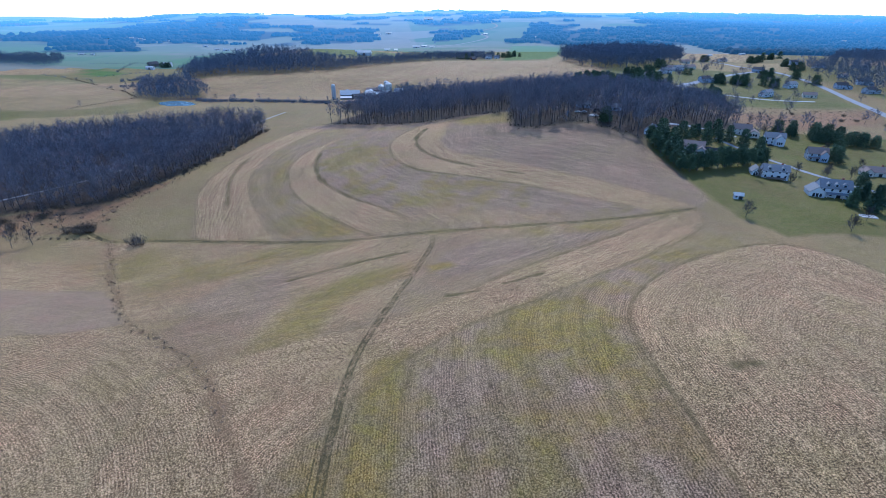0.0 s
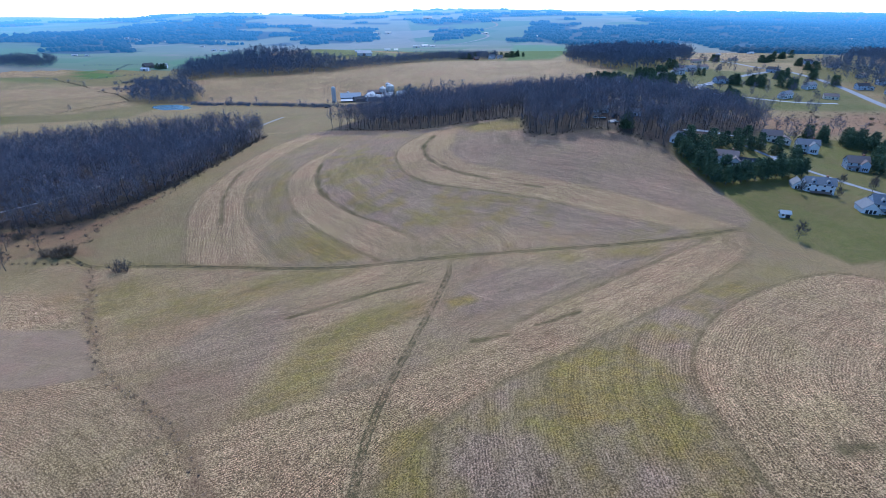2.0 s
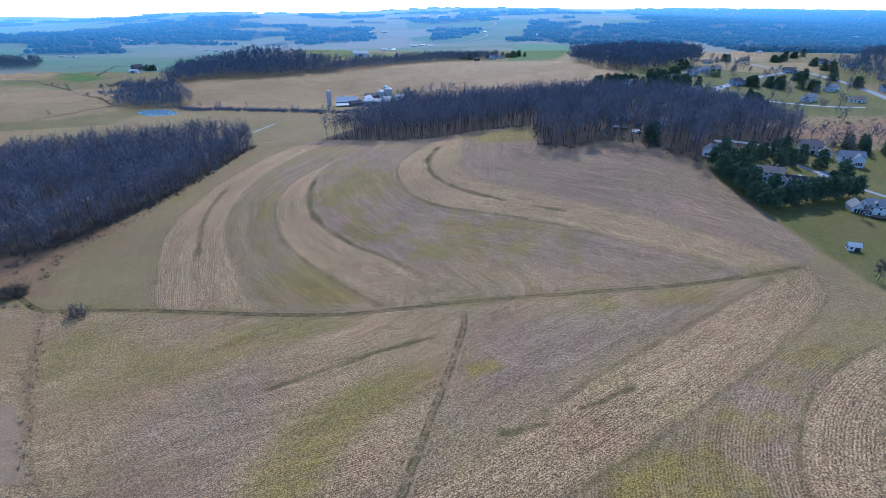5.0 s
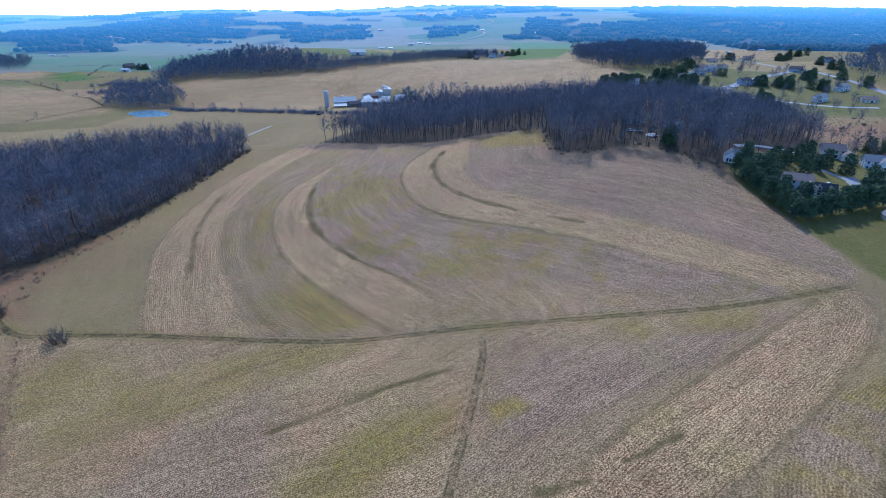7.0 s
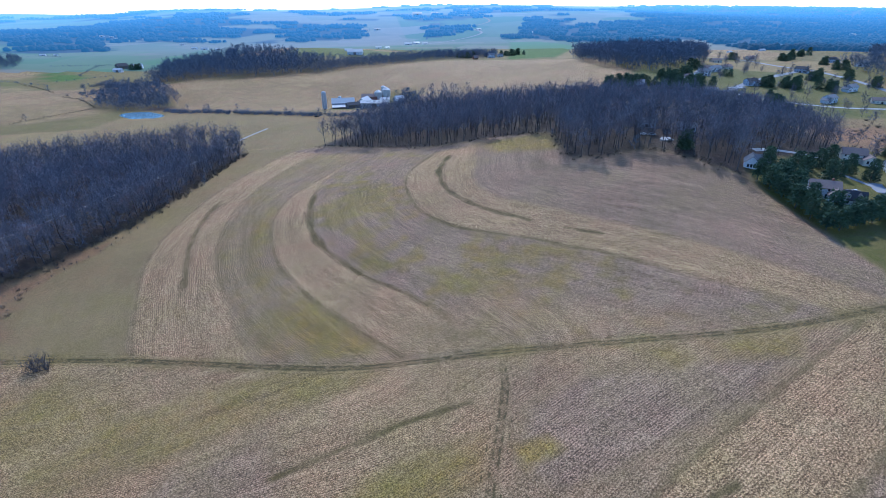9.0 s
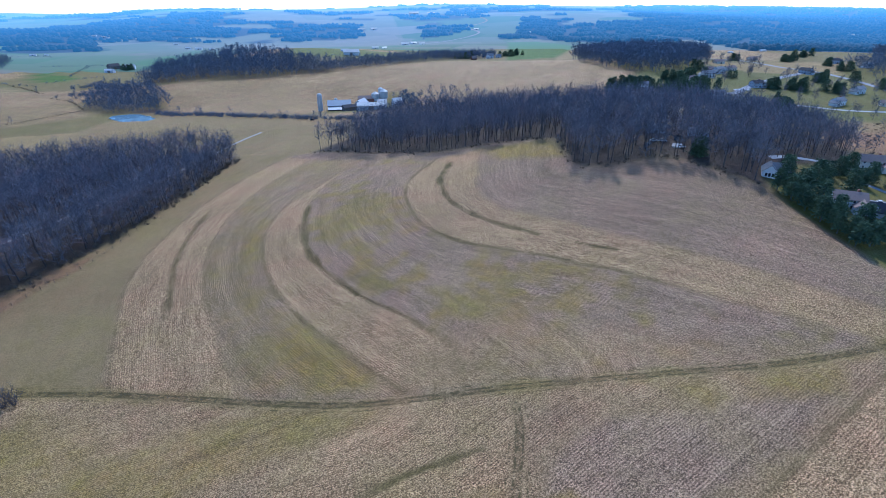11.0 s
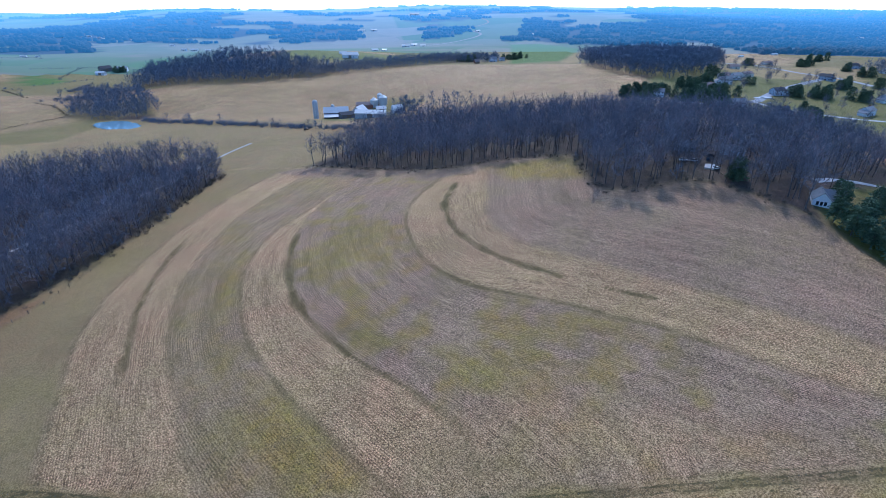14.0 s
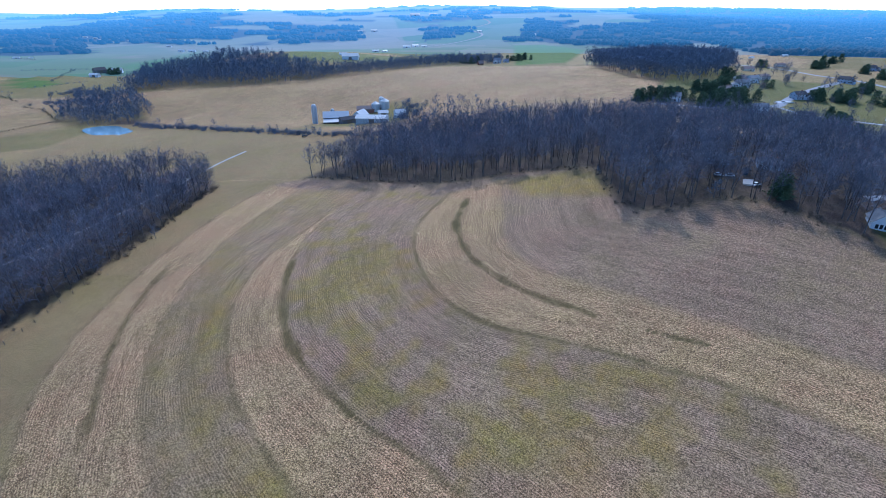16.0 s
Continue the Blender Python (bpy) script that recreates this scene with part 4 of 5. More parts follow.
HEDGE = "ragged bare hedgerow of shrubs between the fields"
hedge("hedgerow", [(-300, 622), (-260, 590), (-201, 556), (-136, 523), (-108, 512), (-75, 505), (-55, 500)], 2.6, 1.0, 41, HEDGE, 0.5, 1.3, 14, HAZE_TWIG, 16)
hedge("hedgerow", [(-420, 560), (-383, 638), (-435, 694), (-470, 715)], 0.8, 1.6, 42, HEDGE, 0.2, 0.55, 60, BUSH, 12)
hedge("hedgerow", [(-491, 792), (-473, 808), (-440, 780)], 6, 2.0, 43, HEDGE, 0.7, 1.6, 4)
hedge("hedgerow", [(-460, 735), (-430, 730), (-410, 735)], 7, 1.6, 44, HEDGE, 0.7, 1.6, 4)
hedge("hedgerow", [(-596, 823), (-560, 800), (-501, 750)], 1.5, 2.2, 45, HEDGE, 0.25, 0.7, 30, BUSH, 12)
hedge("hedgerow", [(-62, 500), (-40, 500), (20, 497), (90, 464), (150, 430)], 3, 2.6, 46, HEDGE, 0.5, 1.2, 60)
for k, line in enumerate(([(-863, 1090), (-832, 1130), (-789, 1150), (-740, 1140)], [(-569, 856), (-557, 876), (-544, 896), (-532, 937)], [(-677, 1007), (-609, 1057), (-560, 1075)], [(-283, 925), (-203, 924), (-169, 939), (-137, 970)], [(-652, 847), (-595, 833), (-550, 815)], [(-579, 924), (-606, 992), (-625, 1060)], [(-420, 985), (-330, 1010), (-250, 1000)])):
    hedge("hedgerow", line, 2.0, 4.5, 70 + 2 * k, "thin far hedgerow between green fields", 0.4, 0.9, 9999, HAZE_TWIG, 10)
hedge("hedgerow", [(-45, 560), (-35, 600), (-50, 640)], 5, 2.4, 47, HEDGE, 0.7, 1.6, 3)
hedge("hedgerow", [(-220, 222), (-185, 204), (-160, 203), (-148, 200)], 1.0, 3.5, 48, "brambles along a shallow ditch", 0.2, 0.5, 9999, BUSH)
hedge("underbrush", WOOD_WEST_EDGE[5:], 2.2, 1.1, 49, "bare underbrush along the foot of a wood", 0.25, 0.7, 50, BUSH)
hedge("underbrush", WOOD_MID_EDGE, 2.0, 1.5, 50, "bare underbrush along the foot of a wood", 0.15, 0.5, 50, BUSH)


hedge("weeds", GULLY[:28], 1.2, 0.7, 51, "dead brown weeds and clods along a washed-out gully", 0.1, 0.26, 9999, DEAD_WEED, 9)
hedge("weeds", DITCH[6:], 0.5, 1.3, 52, "rough grass tufts along a shallow ditch", 0.07, 0.16, 9999, TUFT, 7)
hedge("weeds", TRACK[:30], 0.5, 1.3, 53, "rough grass tufts along a farm track", 0.05, 0.13, 9999, TUFT, 7)


# brambles in the rough grass before the wood
r10 = np.random.RandomState(93)
bx, by = scatter([(-230, 225), (-200, 240), (-172, 262), (-157, 272), (-156, 263), (-163, 250), (-168, 236), (-160, 222), (-172, 212), (-210, 207)], 3.4, 94)
pick = r10.rand(len(bx)) < 0.28
wood_mesh("brambles", [bush_shape(30 + k, 1.6, 16, 2.6) for k in range(3)], bx[pick], by[pick], 95, "reddish brambles in rough grass before the wood", 0.3, 0.9, BUSH)


def wire_fence(line, gap, label):
    """Posts with two wires along the edge of the rough grass."""
    root = tagged(new("fence"), label, "fence")
    pts, out = along(line, 8), []
    last = None
    for x, y in pts:
        if last is None or math.hypot(x - last[0], y - last[1]) >= gap:
            out.append((x, y, ground_z(x, y)))
            last = (x, y)
    for x, y, z in out:
        tv, tf = [], []
        tube(tv, tf, (x, y, z - 0.5), (x, y, z + 1.35), 0.09, 0.08, 6)
        me = mesh_np("post", tv, tf)
        me.materials.append(BARK)
        new("post", me).parent = root
    for h in (0.6, 1.15):
        for (ax, ay, az), (bx, by, bz) in zip(out, out[1:]):
            tv, tf = [], []
            tube(tv, tf, (ax, ay, az + h), (bx, by, bz + h), 0.02, 0.02, 4)
            me = mesh_np("wire", tv, tf)
            me.materials.append(BARK)
            new("wire", me).parent = root


wire_fence([(-176, 214), (-169, 228), (-166, 240), (-161, 252), (-155, 263), (-151, 278), (-149, 300)], 4.0, "old wire fence with grey posts beside the wood")

# ---- buildings ----
def painted(name, colour, spread=0.12, rough=0.7, scale=2.0, metal=0.0):
    return rough_material(name, tuple(c * (1 - spread) for c in colour), tuple(min(1, c * (1 + spread)) for c in colour), scale, rough, 0.0, metal)


WHITE = painted("white_siding", (0.66, 0.67, 0.69), 0.05)
CREAM = painted("cream_siding", (0.62, 0.58, 0.5), 0.06)
BLUE = painted("blue_grey_siding", (0.42, 0.47, 0.55), 0.08)
BRICK = painted("brick", (0.28, 0.13, 0.09), 0.2, 0.9)
ROOF_GREY = painted("grey_shingles", (0.23, 0.23, 0.235), 0.2, 0.9)
ROOF_BROWN = painted("brown_shingles", (0.24, 0.185, 0.16), 0.2, 0.9)
ROOF_DARK = painted("dark_shingles", (0.06, 0.062, 0.07), 0.25, 0.9)
TIN = painted("galvanised_sheet", (0.52, 0.52, 0.5), 0.12, 0.45, 0.6, 0.1)
BARN_WALL = painted("weathered_boards", (0.19, 0.17, 0.16), 0.25, 0.95)
CONCRETE = painted("concrete", (0.46, 0.46, 0.46), 0.12, 0.9)
ASPHALT = painted("asphalt", (0.3, 0.3, 0.31), 0.12, 0.9, 0.4)
GRAVEL = painted("pale_gravel", (0.42, 0.405, 0.385), 0.2, 0.95, 0.6)
DECK = painted("deck_boards", (0.2, 0.15, 0.11), 0.2, 0.85)
TRIM = painted("white_trim", (0.8, 0.8, 0.8), 0.03, 0.5)
RUBBER = painted("tyre_rubber", (0.03, 0.03, 0.03), 0.2, 0.9)
GLASS, gn, gl, gb = material("window_glass", 0.06)
gb.inputs["Base Color"].default_value = (0.03, 0.035, 0.045, 1)
gb.inputs["Specular IOR Level"].default_value = 0.6
WATER, wn, wl, wb = material("pond_water", 0.03)
# part of the sky's blue reflection is put into the base colour
wb.inputs["Base Color"].default_value = (0.16, 0.25, 0.3, 1)
wb.inputs["Specular IOR Level"].default_value = 0.6
wp = wn.new("ShaderNodeBump")
wp.inputs["Strength"].default_value, wp.inputs["Distance"].default_value = 0.04, 0.02
wl.new(noise_tex(wn, wl, 1.5, 3), wp.inputs["Height"])
wl.new(wp.outputs[0], wb.inputs["Normal"])


def part(name, bm, mat, parent, label=""):
    me = bpy.data.meshes.new(name)
    bmesh.ops.recalc_face_normals(bm, faces=bm.faces)
    bm.to_mesh(me)
    bm.free()
    me.materials.append(mat)
    ob = new(name, me)
    ob.parent = parent
    if label:
        ob["label"] = label
    return ob


def prism(bm, ring, offset):
    """A solid from a ring of corners swept along an offset."""
    a = [bm.verts.new(p) for p in ring]
    b = [bm.verts.new(Vector(p) + Vector(offset)) for p in ring]
    bm.faces.new(a)
    bm.faces.new(b[::-1])
    for i in range(len(a)):
        j = (i + 1) % len(a)
        bm.faces.new((a[j], a[i], b[i], b[j]))
    return bm


def box(bm, x0, y0, z0, x1, y1, z1):
    return prism(bm, [(x0, y0, z0), (x1, y0, z0), (x1, y1, z0), (x0, y1, z0)], (0, 0, z1 - z0))


def gabled(bm, x0, y0, x1, y1, eave, rise, foot=-0.6):
    """Walls with gables at both ends of x."""
    m = (y0 + y1) / 2
    return prism(bm, [(x0, y0, foot), (x0, y1, foot), (x0, y1, eave), (x0, m, eave + rise), (x0, y0, eave)], (x1 - x0, 0, 0))


def roof_on(bm, x0, y0, x1, y1, eave, rise, over=0.45, thick=0.22):
    m, k = (y0 + y1) / 2, rise / ((y1 - y0) / 2)
    e = eave - over * k
    ring = [(x0 - over, y0 - over, e), (x0 - over, m, eave + rise), (x0 - over, y1 + over, e), (x0 - over, y1 + over, e + thick), (x0 - over, m, eave + rise + thick * 1.2), (x0 - over, y0 - over, e + thick)]
    return prism(bm, ring, (x1 - x0 + 2 * over, 0, 0))


def turned(bm, quarter):
    if quarter:
        bmesh.ops.rotate(bm, verts=bm.verts, cent=(0, 0, 0), matrix=Matrix.Rotation(math.pi / 2, 3, "Z"))
    return bm


def window_on(parent, x, y, z, w, h, side):
    """A window with its frame and pane on a wall; side 0, 1: walls that face -y, +y; 2, 3: -x, +x."""
    sx, sy = ((0, -1), (0, 1), (-1, 0), (1, 0))[side]
    bm = bmesh.new()
    t = 0.08
    if side < 2:
        box(bm, x - w / 2 - 0.1, min(y, y + sy * t), z - 0.1, x + w / 2 + 0.1, max(y, y + sy * t), z + h + 0.1)
        pane = (x - w / 2, min(y + sy * t, y + sy * (t + 0.02)), z, x + w / 2, max(y + sy * t, y + sy * (t + 0.02)), z + h)
    else:
        box(bm, min(x, x + sx * t), y - w / 2 - 0.1, z - 0.1, max(x, x + sx * t), y + w / 2 + 0.1, z + h + 0.1)
        pane = (min(x + sx * t, x + sx * (t + 0.02)), y - w / 2, z, max(x + sx * t, x + sx * (t + 0.02)), y + w / 2, z + h)
    win = part("window", bm, TRIM, parent)
    bm = bmesh.new()
    part("pane", box(bm, *pane), GLASS, win)


def house(name, label, w, d, eave, rise, wall, roof, wing=None, deck=False, chimney=True, group="houses along the street"):
    """A house with gabled roof, windows, door, chimney, and a lower wing (x, y, width, depth, eave, rise) whose ridge runs across."""
    root = tagged(new(name), label, "house", group)
    hw, hd = w / 2, d / 2
    part("wall", gabled(bmesh.new(), -hw, -hd, hw, hd, eave, rise), wall, root)
    part("roof", roof_on(bmesh.new(), -hw, -hd, hw, hd, eave, rise), roof, root)
    storeys = 2 if eave > 4 else 1
    for s in range(storeys):
        z = 0.9 + 2.7 * s
        n = max(2, int(w / 3.2))
        for k in range(n):
            x = -hw + w * (k + 0.5) / n
            if not (s == 0 and k == n // 2):
                window_on(root, x, -hd, z, 1.0, 1.4, 0)
            window_on(root, x, hd, z, 1.0, 1.4, 1)
        for y in (-d * 0.22, d * 0.22):
            window_on(root, -hw, y, z, 0.9, 1.4, 2)
            window_on(root, hw, y, z, 0.9, 1.4, 3)
    bm = bmesh.new()
    n = max(2, int(w / 3.2))
    x = -hw + w * (n // 2 + 0.5) / n
    part("door", box(bm, x - 0.95, -hd - 0.07, 0.0, x + 0.95, -hd, 2.1), GLASS, root, "glazed back door")
    if chimney:
        bm = bmesh.new()
        part("chimney", box(bm, hw * 0.4, 0.2, eave + rise * 0.4, hw * 0.4 + 0.9, 1.3, eave + rise + 1.1), BRICK, root)
    if wing:
        cx, cy, ww, wd, we, wr = wing
        walls = gabled(bmesh.new(), -wd / 2, -ww / 2, wd / 2, ww / 2, we, wr)
        top = roof_on(bmesh.new(), -wd / 2, -ww / 2, wd / 2, ww / 2, we, wr)
        for bm in (walls, top):
            turned(bm, True)
            bmesh.ops.translate(bm, verts=bm.verts, vec=(cx, cy, 0))
        part("wing", walls, wall, root)
        part("wing_roof", top, roof, root)
        for k in range(3):
            window_on(root, cx + (k - 1) * ww * 0.22, cy - wd / 2, 0.7, ww * 0.16, 1.9, 0)
    if deck:
        bm = bmesh.new()
        platform = part("deck", box(bm, -hw * 0.7, -hd - 4.0, 0.9, hw * 0.7, -hd - 0.02, 1.1), DECK, root, "raised brown timber deck")
        for k in range(5):
            bm = bmesh.new()
            x = -hw * 0.7 + 0.1 + (1.4 * hw - 0.3) * k / 4
            part("post", box(bm, x, -hd - 3.95, -0.6, x + 0.14, -hd - 3.8, 2.0), DECK, platform)
        bm = bmesh.new()
        part("rail", box(bm, -hw * 0.7, -hd - 3.94, 1.9, hw * 0.7, -hd - 3.84, 2.0), DECK, platform)
    return root


def dormers(root, places, d, eave, rise, wall, roof):
    """Gabled dormers on the roof slope that faces -y; returns the house."""
    k, front, back = rise / (d / 2), -d * 0.42, -d * 0.08
    foot = eave + k * (d / 2 + front) - 0.3
    for x in places:
        bm = turned(gabled(bmesh.new(), front, -1.0, back, 1.0, foot + 1.5, 0.8, foot), True)
        bmesh.ops.translate(bm, verts=bm.verts, vec=(x, 0, 0))
        body = part("dormer", bm, wall, root)
        bm = turned(roof_on(bmesh.new(), front, -1.0, back, 1.0, foot + 1.5, 0.8, 0.2, 0.12), True)
        bmesh.ops.translate(bm, verts=bm.verts, vec=(x, 0, 0))
        part("dormer_roof", bm, roof, body)
        bm = bmesh.new()
        part("pane", box(bm, x - 0.55, front - 0.06, foot + 0.5, x + 0.55, front, foot + 1.5), GLASS, body)
    return root


def porch(root, x0, x1, y, reach, roof):
    """A low porch roof on posts along the wall at -y."""
    bm = prism(bmesh.new(), [(x0, y - 0.02, 2.9), (x0, y - reach, 2.35), (x0, y - reach, 2.5), (x0, y - 0.02, 3.05)], (x1 - x0, 0, 0))
    top = part("porch_roof", bm, roof, root, "low porch roof")
    for k in range(4):
        bm = bmesh.new()
        x = x0 + 0.15 + (x1 - x0 - 0.45) * k / 3
        part("post", box(bm, x, y - reach + 0.1, -0.6, x + 0.15, y - reach + 0.25, 2.4), TRIM, top)
    return root


def stand(ob, x, y, turn, s=1.0, drop=0.0):
    ob.matrix_basis = Matrix.Translation((x, y, ground_z(x, y) - drop)) @ Matrix.Rotation(radians(turn), 4, "Z") @ Matrix.Scale(s, 4)
    return ob


def dormer_wing(name, label):
    """A low block with a dark roof and two white dormers."""
    root = tagged(new(name), label, "garage", "houses along the street")
    part("wall", gabled(bmesh.new(), -5, -4, 5, 4, 2.8, 3.4), WHITE, root)
    part("roof", roof_on(bmesh.new(), -5, -4, 5, 4, 2.8, 3.4), ROOF_DARK, root)
    for x in (-2.4, 2.4):
        bm = turned(gabled(bmesh.new(), -3.6, -0.9, -1.2, 0.9, 4.9, 0.9, 3.2), True)
        bmesh.ops.translate(bm, verts=bm.verts, vec=(x, 0, 0))
        dormer = part("dormer", bm, WHITE, root)
        bm = turned(roof_on(bmesh.new(), -3.6, -0.9, -1.0, 0.9, 4.9, 0.9, 0.15, 0.12), True)
        bmesh.ops.translate(bm, verts=bm.verts, vec=(x, 0, 0))
        part("dormer_roof", bm, ROOF_DARK, dormer)
        bm = bmesh.new()
        part("pane", box(bm, x - 0.5, -3.68, 3.7, x + 0.5, -3.6, 4.8), GLASS, dormer)
    for x in (-2.4, 2.4):
        window_on(root, x, -4, 0.8, 1.2, 1.4, 0)
    return root


# near houses
stand(house("house", "white two-storey house with brown roof among pines", 13, 9, 5.0, 2.6, WHITE, ROOF_BROWN, (5.0, -5.5, 7, 7, 3.0, 2.6)), 136, 265, -28, 0.8)
stand(dormer_wing("garage", "low white garage wing with dark roof and two dormers"), 143.5, 258.5, -28, 0.8)
stand(dormers(house("house", "white house with grey roof and timber deck on the lawn", 14, 8.5, 4.8, 2.9, WHITE, ROOF_GREY, (-9.5, 1.5, 6, 8, 3.0, 2.6), True), (-3.5, 3.5), 8.5, 4.8, 2.9, BLUE, ROOF_GREY), 161, 232, -20, 0.8)
stand(porch(dormers(house("house", "large grey house with sunroom wing above the lawn", 15, 9, 5.4, 3.6, WHITE, ROOF_GREY, (-9, -2.5, 7.5, 9, 3.2, 3.0)), (-3.8, 0, 3.8), 9, 5.4, 3.6, BLUE, ROOF_GREY), -4.5, 7.3, -4.5, 2.6, ROOF_GREY), 172.5, 208, -18, 0.8)
stand(house("house", "white house with dark roof beside a spruce", 13, 8.5, 5.0, 2.8, WHITE, ROOF_DARK, (-7, -3, 6, 6, 3.0, 2.2), True), 196, 199, -15, 0.8)
stand(porch(house("house", "pale blue two-storey house along the street", 12, 9, 5.4, 3.4, BLUE, ROOF_BROWN, (3.5, -3.5, 5, 6, 5.0, 2.4)), -5.8, 0.8, -4.5, 2.4, ROOF_BROWN), 214, 278, -20, 0.8)
stand(house("house", "white two-storey house with gabled front and grey roof", 14, 9, 5.4, 3.0, WHITE, ROOF_GREY, (3, -4.5, 6, 6, 5.0, 2.6)), 208, 309, -22, 0.8)
stand(house("house", "white house with brown roof and attached garage", 13, 9, 5.0, 3.2, CREAM, ROOF_BROWN, (8, -5, 8, 8, 3.0, 2.2)), 194, 322, -24, 0.8)
stand(house("house", "low tan house with brown roof along the street", 15, 9, 3.0, 2.6, CREAM, ROOF_BROWN, (-6, -4, 6, 7, 3.0, 2.4)), 226, 250, -18, 0.8)
stand(house("house", "white gabled house at the corner of the field", 9, 8, 3.6, 3.2, WHITE, ROOF_GREY, (-4.5, -1.5, 7, 10, 3.4, 3.2)), 126, 291.5, -30, 0.8)
stand(house("house", "house with grey roof half hidden among bare trees", 12, 8, 3.2, 2.4, BLUE, ROOF_GREY), 97, 349, -25, 0.75)
stand(house("house", "low house with grey roof half hidden in the wood", 13, 8, 3.0, 2.2, BLUE, ROOF_GREY), 115, 341, -25, 0.75)
stand(house("shed", "small white garden shed with pale blue roof", 4.2, 3.2, 2.2, 1.0, WHITE, TIN, None, False, False, "sheds"), 127, 201, -20, 0.8)
# suburb
base_a = stand(house("house", "white suburban house with grey roof", 14, 9, 5.2, 2.8, WHITE, ROOF_GREY, (-8, -1, 7, 8, 3.0, 2.2)), 219, 512, -10, 0.8)
base_b = stand(house("house", "blue-grey suburban house with dark roof", 14, 9, 5.2, 2.8, BLUE, ROOF_DARK, (8, -2, 7, 8, 3.0, 2.2)), 241, 493, -20, 0.8)
base_c = stand(house("house", "tan suburban house with brown roof", 15, 9, 3.4, 2.6, CREAM, ROOF_BROWN), 306, 648, 15, 0.8)
for k, (x, y, turn) in enumerate([(319, 504, 25), (285, 564, 10), (358, 499, -25), (168, 544, -15), (391, 648, -60), (276, 635, 10), (259, 604, -10), (426, 512, 10), (231, 581, 10), (369, 546, 20), (416, 538, -10), (324, 704, 0), (503, 699, 0), (496, 743, 0), (425, 800, 5), (283, 628, 20), (455, 560, -20), (470, 610, 30)]):
    m4 = Matrix.Translation((x, y, ground_z(x, y))) @ Matrix.Rotation(radians(turn), 4, "Z") @ Matrix.Scale(0.78, 4)
    copy_thing((base_a, base_b, base_c)[k % 3], Matrix()).matrix_basis = m4


# ---- farm ----
def silo(name, label, r, tall, shell, cap, rings=0, dome=True, group="silos"):
    root = tagged(new(name), label, "silo", group)
    def drum(r0, z0, r1, z1, n=20):
        bm = bmesh.new()
        bmesh.ops.create_cone(bm, cap_ends=True, segments=n, radius1=r0, radius2=r1, depth=z1 - z0)
        bmesh.ops.translate(bm, verts=bm.verts, vec=(0, 0, (z0 + z1) / 2))
        return bm
    part("shell", drum(r, -0.5, r, tall), shell, root)
    if dome:
        bm = bmesh.new()
        bmesh.ops.create_uvsphere(bm, u_segments=20, v_segments=10, radius=r * 1.02)
        bmesh.ops.delete(bm, geom=[v for v in bm.verts if v.co.z < -0.01], context="VERTS")
        bmesh.ops.translate(bm, verts=bm.verts, vec=(0, 0, tall))
        part("dome", bm, cap, root)
    else:
        part("roof", drum(r * 1.04, tall, 0.3, tall + r * 0.6), cap, root)
    for k in range(rings):
        z = tall * (k + 0.5) / rings
        part("hoop", drum(r + 0.05, z, r + 0.05, z + 0.12), TIN, root)
    bm = bmesh.new()
    part("ladder_chute", box(bm, -0.4, -r - 0.7, 0, 0.4, -r, tall), TIN, root)
    return root


def barn(name, label, w, d, eave, rise, wall, roof, group="farm buildings", lean=0.0):
    root = tagged(new(name), label, "barn", group)
    part("wall", gabled(bmesh.new(), -w / 2, -d / 2, w / 2, d / 2, eave, rise), wall, root)
    part("roof", roof_on(bmesh.new(), -w / 2, -d / 2, w / 2, d / 2, eave, rise, 0.6, 0.2), roof, root)
    bm = bmesh.new()
    part("door", box(bm, -2.2, -d / 2 - 0.12, -0.2, 2.2, -d / 2, min(4.0, eave - 0.4)), BARN_WALL if wall is WHITE else DECK, root, "large sliding barn door")
    if lean:
        bm = prism(bmesh.new(), [(-w / 2, -d / 2, eave * 0.8), (-w / 2, -d / 2 - lean, eave * 0.5), (-w / 2, -d / 2 - lean, eave * 0.5 + 0.2), (-w / 2, -d / 2, eave * 0.8 + 0.2)], (w, 0, 0))
        part("lean_to_roof", bm, roof, root)
        for k in range(6):
            bm = bmesh.new()
            x = -w / 2 + 0.2 + (w - 0.6) * k / 5
            part("post", box(bm, x, -d / 2 - lean + 0.1, -0.6, x + 0.2, -d / 2 - lean + 0.3, eave * 0.5), BARN_WALL, root)
    return root


